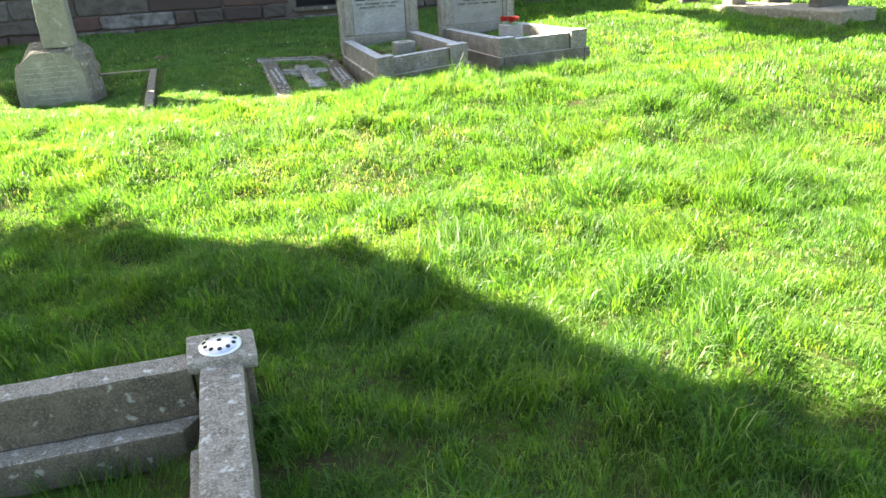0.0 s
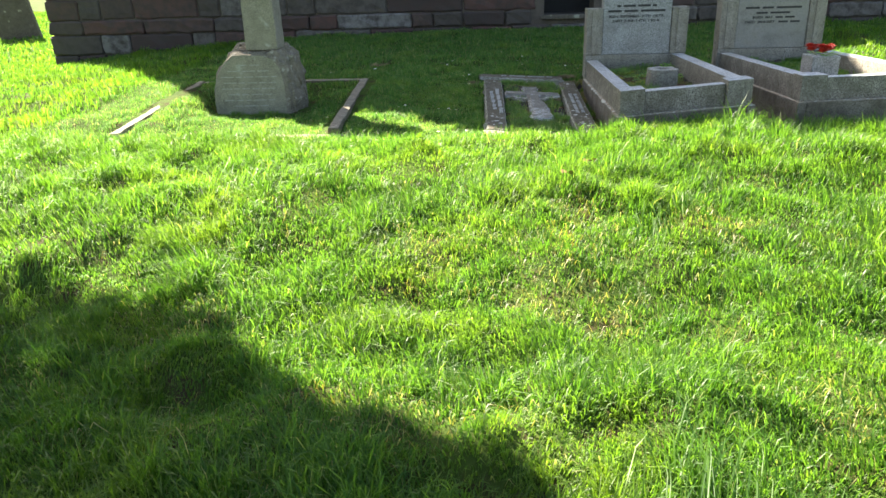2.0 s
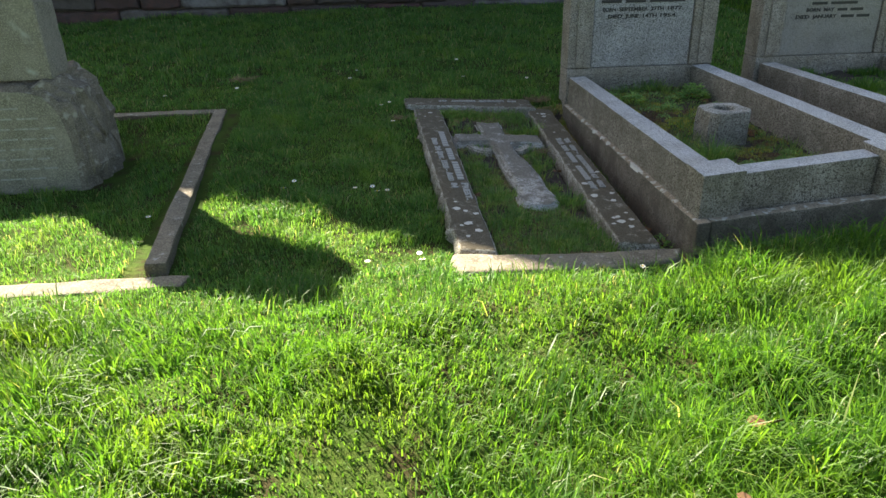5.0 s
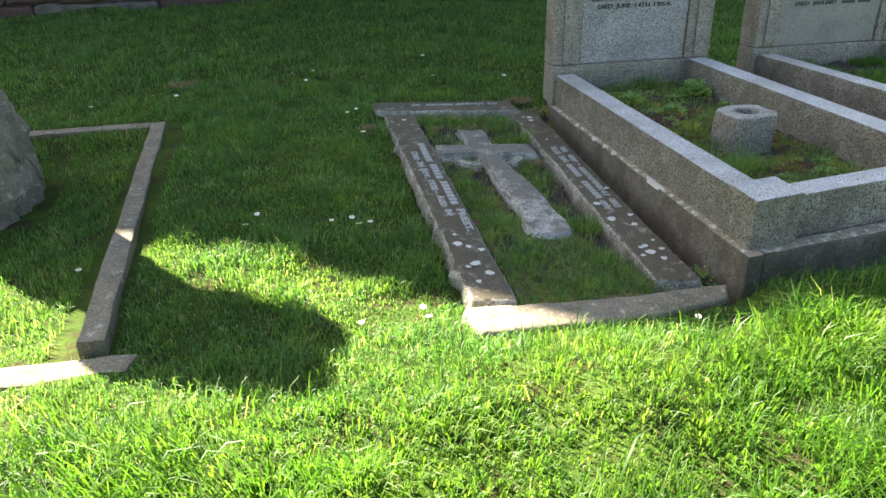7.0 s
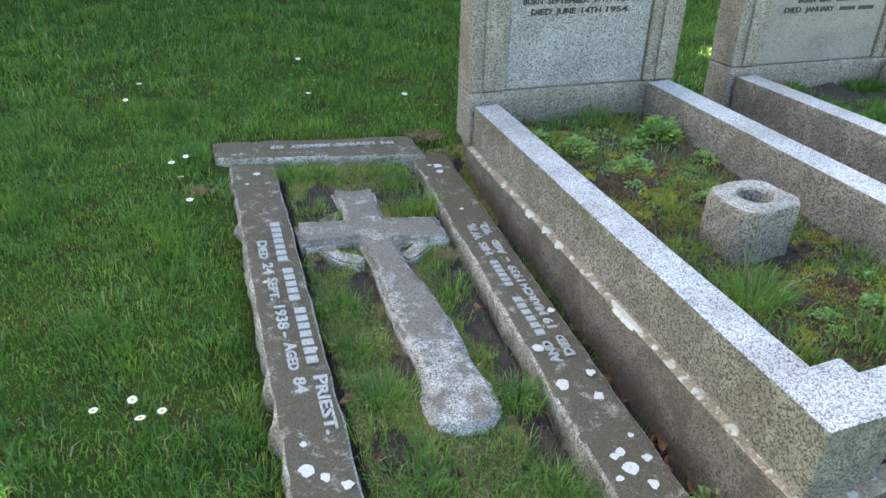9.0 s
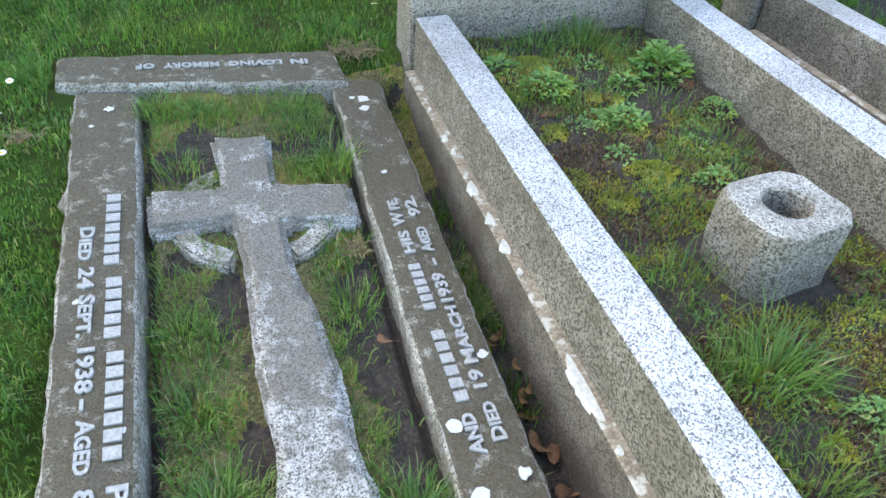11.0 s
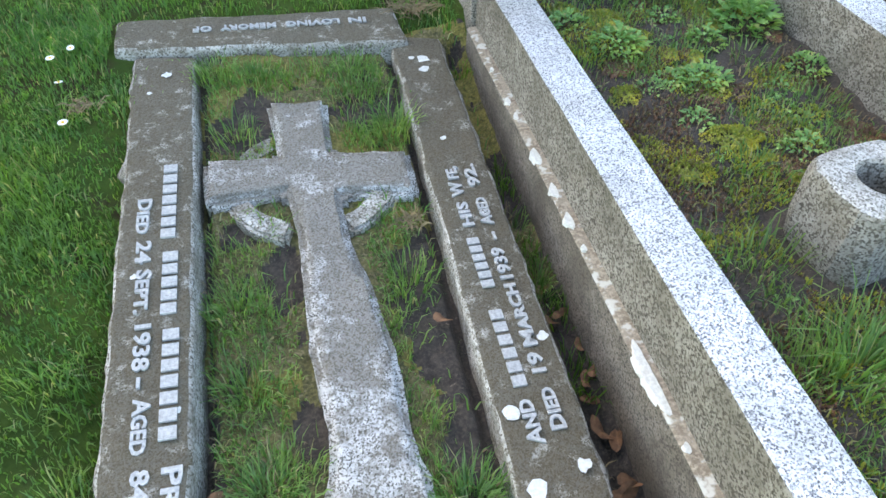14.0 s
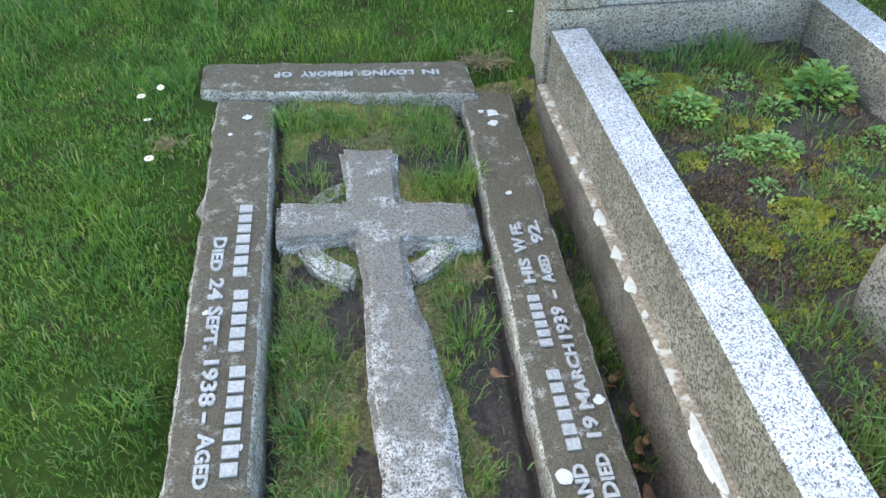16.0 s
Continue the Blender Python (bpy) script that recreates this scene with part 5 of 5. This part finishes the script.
for i, (dx, dy) in enumerate(((0.04, 7.57), (0.12, 7.59), (0.14, 7.52), (0.185, 7.535), (0.02, 9.48), (0.76, 9.72), (0.8, 9.43), (1.23, 9.34), (1.34, 9.2), (0.21, 8.78), (0.26, 8.81), (0.24, 8.68), (0.265, 8.52), (-0.24, 7.66), (-0.28, 7.56),
                              (0.08, 6.86), (0.28, 6.92), (0.285, 6.85), (-0.84, 7.4), (0.82, 9.92), (0.85, 9.58), (0.07, 9.66), (-0.72, 9.32), (-0.85, 9.35), (-1.18, 9.3), (1.05, 6.62), (0.6, 10.2))):
    daisy(dx, dy, 0.04, 0.011 + 0.003 * ((i * 7) % 5) / 5, 0.3 * math.sin(i * 2.1))


def weed(x, y, z, size, n, kind, name, label, material=None, leaf=0.0):
    """A leafy rosette or a bushy plant of many small leaves."""
    rnd = random.Random(int(x * 977 + y * 131))
    bm = bmesh.new()
    for i in range(n):
        a = rnd.uniform(0, math.tau)
        q = rnd.random() ** (0.5 if leaf else 0.6)
        if leaf:
            q *= 0.55 + 0.9 * abs(noise.noise(Vector((math.cos(a) * 1.3 + x * 9, math.sin(a) * 1.3 + y * 9, 0.3))))
        c = Vector((x + math.cos(a) * size * q * 0.75, y + math.sin(a) * size * q * 0.75, z + (1 - q * q) * size * kind * rnd.uniform(0.3, 1.0)))
        b = a + rnd.uniform(-0.9, 0.9)
        ln = (leaf or size * 0.27) * rnd.uniform(0.6, 1.4)
        d = Vector((math.cos(b), math.sin(b), rnd.uniform(0.0, 0.9) if leaf else rnd.uniform(0.05, 0.5))).normalized() * ln
        u = Vector((-math.sin(b), math.cos(b), rnd.uniform(-0.3, 0.3))) * ln * 0.24
        vs = [bm.verts.new(p) for p in (c, c + d * 0.45 + u + Vector((0, 0, 0.006)), c + d, c + d * 0.45 - u + Vector((0, 0, 0.006)))]
        bm.faces.new(vs)
    return single(name, bm, material or WEED, (x, y, z), label, "plant")


BEDZ = -0.025
for wx, wy_, s, n, k in ((2.05, 8.5, 0.1, 160, 0.9), (1.9, 8.45, 0.065, 46, 0.6), (1.81, 8.26, 0.075, 70, 0.6), (1.73, 8.28, 0.05, 40, 0.5), (1.85, 8.58, 0.06, 50, 0.5), (2.1, 8.27, 0.06, 60, 0.7), (1.9, 7.97, 0.055, 50, 0.6),
                         (1.72, 8.12, 0.05, 40, 0.5), (1.66, 8.45, 0.08, 90, 0.6), (1.58, 8.6, 0.07, 70, 0.5), (1.95, 7.3, 0.06, 60, 0.5), (2.05, 7.45, 0.05, 40, 0.5), (1.78, 7.3, 0.05, 50, 0.4)):
    weed(wx, wy_, bed_z(wx, wy_, BEDZ) - 0.004, s * 1.1, int(n * 2.0), k, "weed", "low leafy green weed growing in the earth bed")
weed(1.305, 7.03, float(soil_z(1.305, 7.03)), 0.085, 150, 1.5, "weed", "bushy green weed growing beside the granite plinth")
for mx, my, s, n in ((1.77, 8.03, 0.1, 420), (1.68, 8.6, 0.09, 260), (1.72, 8.48, 0.06, 140), (1.85, 7.85, 0.07, 200), (1.63, 7.95, 0.07, 200), (1.6, 8.25, 0.06, 150)):
    weed(mx, my, bed_z(mx, my, BEDZ) - 0.004, s, n * 3, 0.2, "moss_cushion", "yellow-green moss cushion on the earth", MOSS, 0.008)
for mx, my, s, n in ((2.05, 8.0, 0.1, 380), (2.0, 7.8, 0.1, 380), (2.0, 7.6, 0.09, 320), (1.62, 8.36, 0.06, 160), (2.08, 8.42, 0.05, 120), (1.95, 7.4, 0.1, 300), (1.56, 7.4, 0.07, 160)):
    weed(mx, my, bed_z(mx, my, BEDZ) - 0.004, s, n * 3, 0.16, "red_moss", "reddish-brown moss on the earth", SEDUM, 0.008)

def dead_leaf(x, y, z, s, a):
    bm = bmesh.new()
    rnd = random.Random(int(x * 1000))
    pts = []
    for i in range(12):
        t = i / 12 * math.tau
        r = s * (0.55 + 0.35 * abs(math.cos(t)) + rnd.uniform(-0.12, 0.12))
        pts.append(bm.verts.new((r * math.cos(t), r * 0.6 * math.sin(t), 0.25 * s * math.sin(t * 2 + a))))
    c = bm.verts.new((0, 0, -0.1 * s))
    for i in range(12):
        bm.faces.new((pts[i], pts[(i + 1) % 12], c))
    turned(bm, Matrix.Translation((x, y, z)) @ Matrix.Rotation(a, 4, "Z") @ Matrix.Rotation(0.35, 4, "X"))
    single("dead_leaf", bm, DEAD, (x, y, z), "curled brown dead leaf", "leaf", "dead leaves")


for lx, ly, s, a in ((1.318, 7.2, 0.03, 1.0), (1.312, 7.12, 0.032, 2.9), (1.316, 7.66, 0.026, 1.3), (1.318, 7.83, 0.024, 0.4), (1.3, 7.42, 0.045, 0.3), (1.31, 7.55, 0.035, 1.9), (1.31, 7.3, 0.05, 2.2), (0.595, 7.5, 0.025, 0.6), (1.05, 7.8, 0.025, 2.6)):
    dead_leaf(lx, ly, float(soil_z(lx, ly)) + 0.02, s, a)
for lx, ly in ((1.0, 5.7), (0.85, 5.45)):
    dead_leaf(lx, ly, float(soil_z(lx, ly)) + 0.08, 0.045, lx * 3)


def stalks(name, x, y, z, n, length, label):
    rnd = random.Random(int(x * 100))
    bm = bmesh.new()
    for i in range(n):
        a = rnd.uniform(0, math.tau)
        p = Vector((x + rnd.gauss(0, length * 0.25), y + rnd.gauss(0, length * 0.2), z))
        d = Vector((math.cos(a), math.sin(a), rnd.uniform(0.05, 0.5))).normalized() * length * rnd.uniform(0.3, 0.8)
        u = d.orthogonal().normalized() * 0.0016
        q = p + d * 0.5 + Vector((0, 0, 0.012))
        vs = [bm.verts.new(v) for v in (p - u, p + u, q + u, p + d, q - u)]
        bm.faces.new(vs)
    single(name, bm, STRAW, (x, y, z), label, "plant")


stalks("withered_weed", 1.21, 8.95, float(soil_z(1.21, 8.95)) + 0.012, 150, 0.11, "withered brown weed at the corner of the kerb")
stalks("withered_weed", 1.04, 8.08, float(soil_z(1.04, 8.08)) + 0.02, 60, 0.06, "withered brown fern beside the cross")
stalks("withered_weed", -0.72, 9.56, float(soil_z(-0.72, 9.56)) + 0.03, 50, 0.14, "brown dry twigs lying on the lawn")
stalks("withered_weed", 0.3, 8.58, float(soil_z(0.3, 8.58)) + 0.03, 40, 0.07, "pale withered clippings beside the kerb")
for tx, ty, n, h in ((-0.5, 1.85, 220, 0.09), (-0.8, 1.7, 220, 0.09), (-0.42, 1.6, 200, 0.08), (-0.7, 1.4, 220, 0.09), (-1.1, 1.8, 220, 0.09), (-0.35, 1.95, 120, 0.06), (-0.62, 2.0, 160, 0.07)):
    tuft(tx, ty, -0.36, n, h + 0.03, 0.22)
stalks("withered_weed", -0.5, 1.75, -0.33, 260, 0.14, "withered straw in the old grave bed")

rb = random.Random(31)
for i in range(110):
    bx, by = rb.uniform(1.5, 2.12), rb.uniform(7.08, 8.74)
    if math.hypot(bx - 1.815, by - 7.69) < 0.18:
        continue
    pick = rb.random()
    if pick < 0.4:
        weed(bx, by, bed_z(bx, by, BEDZ) - 0.005, rb.uniform(0.025, 0.05), rb.randint(14, 34), 0.5, "weed", "small green weed seedling in the earth bed")
    elif pick < 0.6:
        weed(bx, by, bed_z(bx, by, BEDZ) - 0.005, rb.uniform(0.03, 0.07), rb.randint(150, 350), 0.16, "moss_cushion", "yellow-green moss cushion on the earth", MOSS, 0.008)
    elif pick < 0.78:
        weed(bx, by, bed_z(bx, by, BEDZ) - 0.005, rb.uniform(0.03, 0.07), rb.randint(150, 350), 0.16, "red_moss", "reddish-brown moss on the earth", SEDUM, 0.008)
    else:
        tuft(bx, by, bed_z(bx, by, BEDZ) - 0.005, rb.randint(40, 110), rb.uniform(0.04, 0.07), 0.07, TUFT)
for i in range(26):
    bx, by = rb.uniform(2.74, 3.4), rb.uniform(7.1, 8.74)
    tuft(bx, by, 0.025, rb.randint(40, 120), rb.uniform(0.04, 0.08), 0.1)
for i in range(16):
    bx, by = rb.uniform(1.285, 1.33), rb.uniform(6.95, 8.75)
    tuft(bx, by, float(soil_z(bx, by)), rb.randint(20, 60), rb.uniform(0.04, 0.08), 0.05)
for i in range(14):
    bx, by = rb.uniform(1.28, 1.34), rb.uniform(6.9, 8.0)
    dead_leaf(bx, by, float(soil_z(bx, by)) + 0.015, rb.uniform(0.018, 0.035), rb.uniform(0, 6))
for i in range(44):
    bx = -2.5 + i * 0.137 + rb.uniform(-0.05, 0.05)
    if bx > 3.4:
        break
    by = rb.uniform(6.4, 6.58) if bx < 1.25 else rb.uniform(6.4, 6.7)
    tuft(bx, by, float(soil_z(bx, by)), rb.randint(50, 90), rb.uniform(0.07, 0.1) if bx < 1.25 else rb.uniform(0.06, 0.1), 0.11)
for bx, by, n, h in ((1.0, 3.2, 70, 0.3), (0.75, 3.0, 50, 0.25), (2.0, 2.9, 60, 0.26), (1.7, 3.6, 60, 0.22), (0.4, 2.7, 50, 0.22), (2.3, 4.6, 50, 0.2), (-0.9, 5.4, 40, 0.2), (0.5, 5.9, 40, 0.2), (1.2, 4.9, 50, 0.2)):
    p = RNG.normal(0, 0.09, (n, 2))
    hh = h * RNG.uniform(0.5, 1.0, n)
    px, py = bx + p[:, 0], by + p[:, 1]
    blades("grass_tuft", px, py, soil_z(px, py) + 0.045, hh, RNG.uniform(0.004, 0.007, n), hh * RNG.uniform(0.9, 1.0, n), RNG.normal(0.4 + bx, 0.35, n), LONG, "long pale grass blades combed flat")
for i in range(60):
    bx, by = rb.uniform(0.62, 1.06), rb.uniform(6.92, 8.72)
    if bool(in_cross(np.array([bx]), np.array([by]))[0]) or bareness(np.array([bx]), np.array([by]))[0] > 0.25:
        continue
    tuft(bx, by, float(soil_z(bx, by)), rb.randint(50, 120), rb.uniform(0.035, 0.06), 0.08, TUFT)
for i in range(26):
    bx, by = rb.uniform(-0.05, 0.38), rb.uniform(6.95, 8.9)
    tuft(bx, by, float(soil_z(bx, by)), rb.randint(40, 90), rb.uniform(0.035, 0.06), 0.09, TUFT)

def bed_cover(x0, x1, y0, y1, z, n, seed, lo, hi, h, w, material, name, label):
    """Low growth that covers parts of an earth bed."""
    x, y = RNG.uniform(x0, x1, n), RNG.uniform(y0, y1, n)
    keep = (RNG.random(n) < smooth(lo, hi, vnoise(x * 8, y * 8, seed) * 0.7 + vnoise(x * 23, y * 23, seed + 1) * 0.3)) & clear_of_stones(x, y)
    x, y = x[keep], y[keep]
    k = len(x)
    zz = np.array([bed_z(a, b, z) for a, b in zip(x.tolist(), y.tolist())])
    hh = h * RNG.uniform(0.5, 1.4, k)
    blades(name, x, y, zz, hh, RNG.uniform(0.6, 1.3, k) * w, hh * RNG.uniform(0.3, 0.95, k), RNG.uniform(0, 6.3, k), material, label, "plant")


bed_cover(1.47, 2.15, 7.05, 8.8, -0.025, 38000, 61, 0.46, 0.6, 0.012, 0.004, MOSS, "moss_cover", "patchy yellow-green moss over the earth bed")
bed_cover(1.47, 2.15, 7.05, 8.8, -0.025, 36000, 71, 0.48, 0.62, 0.012, 0.004, SEDUM, "red_moss_cover", "patchy red-brown moss over the earth bed")
bed_cover(1.47, 2.15, 7.05, 8.8, -0.025, 9000, 81, 0.47, 0.64, 0.03, 0.0035, TUFT, "bed_grass", "thin grass in the earth bed")
bed_cover(1.47, 2.15, 7.05, 8.8, -0.025, 6000, 91, 0.2, 0.5, 0.02, 0.003, STRAW, "dry_litter", "dry straw litter on the earth bed")
bed_cover(2.7, 3.42, 7.07, 8.8, 0.03, 16000, 95, 0.4, 0.6, 0.045, 0.005, LAWN, "bed_grass", "grass and weeds in the earth bed")
x, y = scatter(0.58, 1.34, 6.9, 8.8, 2200)
keep = clear_of_stones(x, y) & ~in_cross(x, y) & (RNG.random(len(x)) < smooth(0.4, 0.65, vnoise(x * 7, y * 7, 96)))
x, y = x[keep], y[keep]
hh = RNG.uniform(0.015, 0.04, len(x))
blades("dry_litter", x, y, soil_z(x, y) + 0.006, hh, RNG.uniform(0.0015, 0.004, len(x)), hh * 0.97, RNG.uniform(0, 6.3, len(x)), STRAW, "dry straw litter in the worn turf of the grave", "plant")
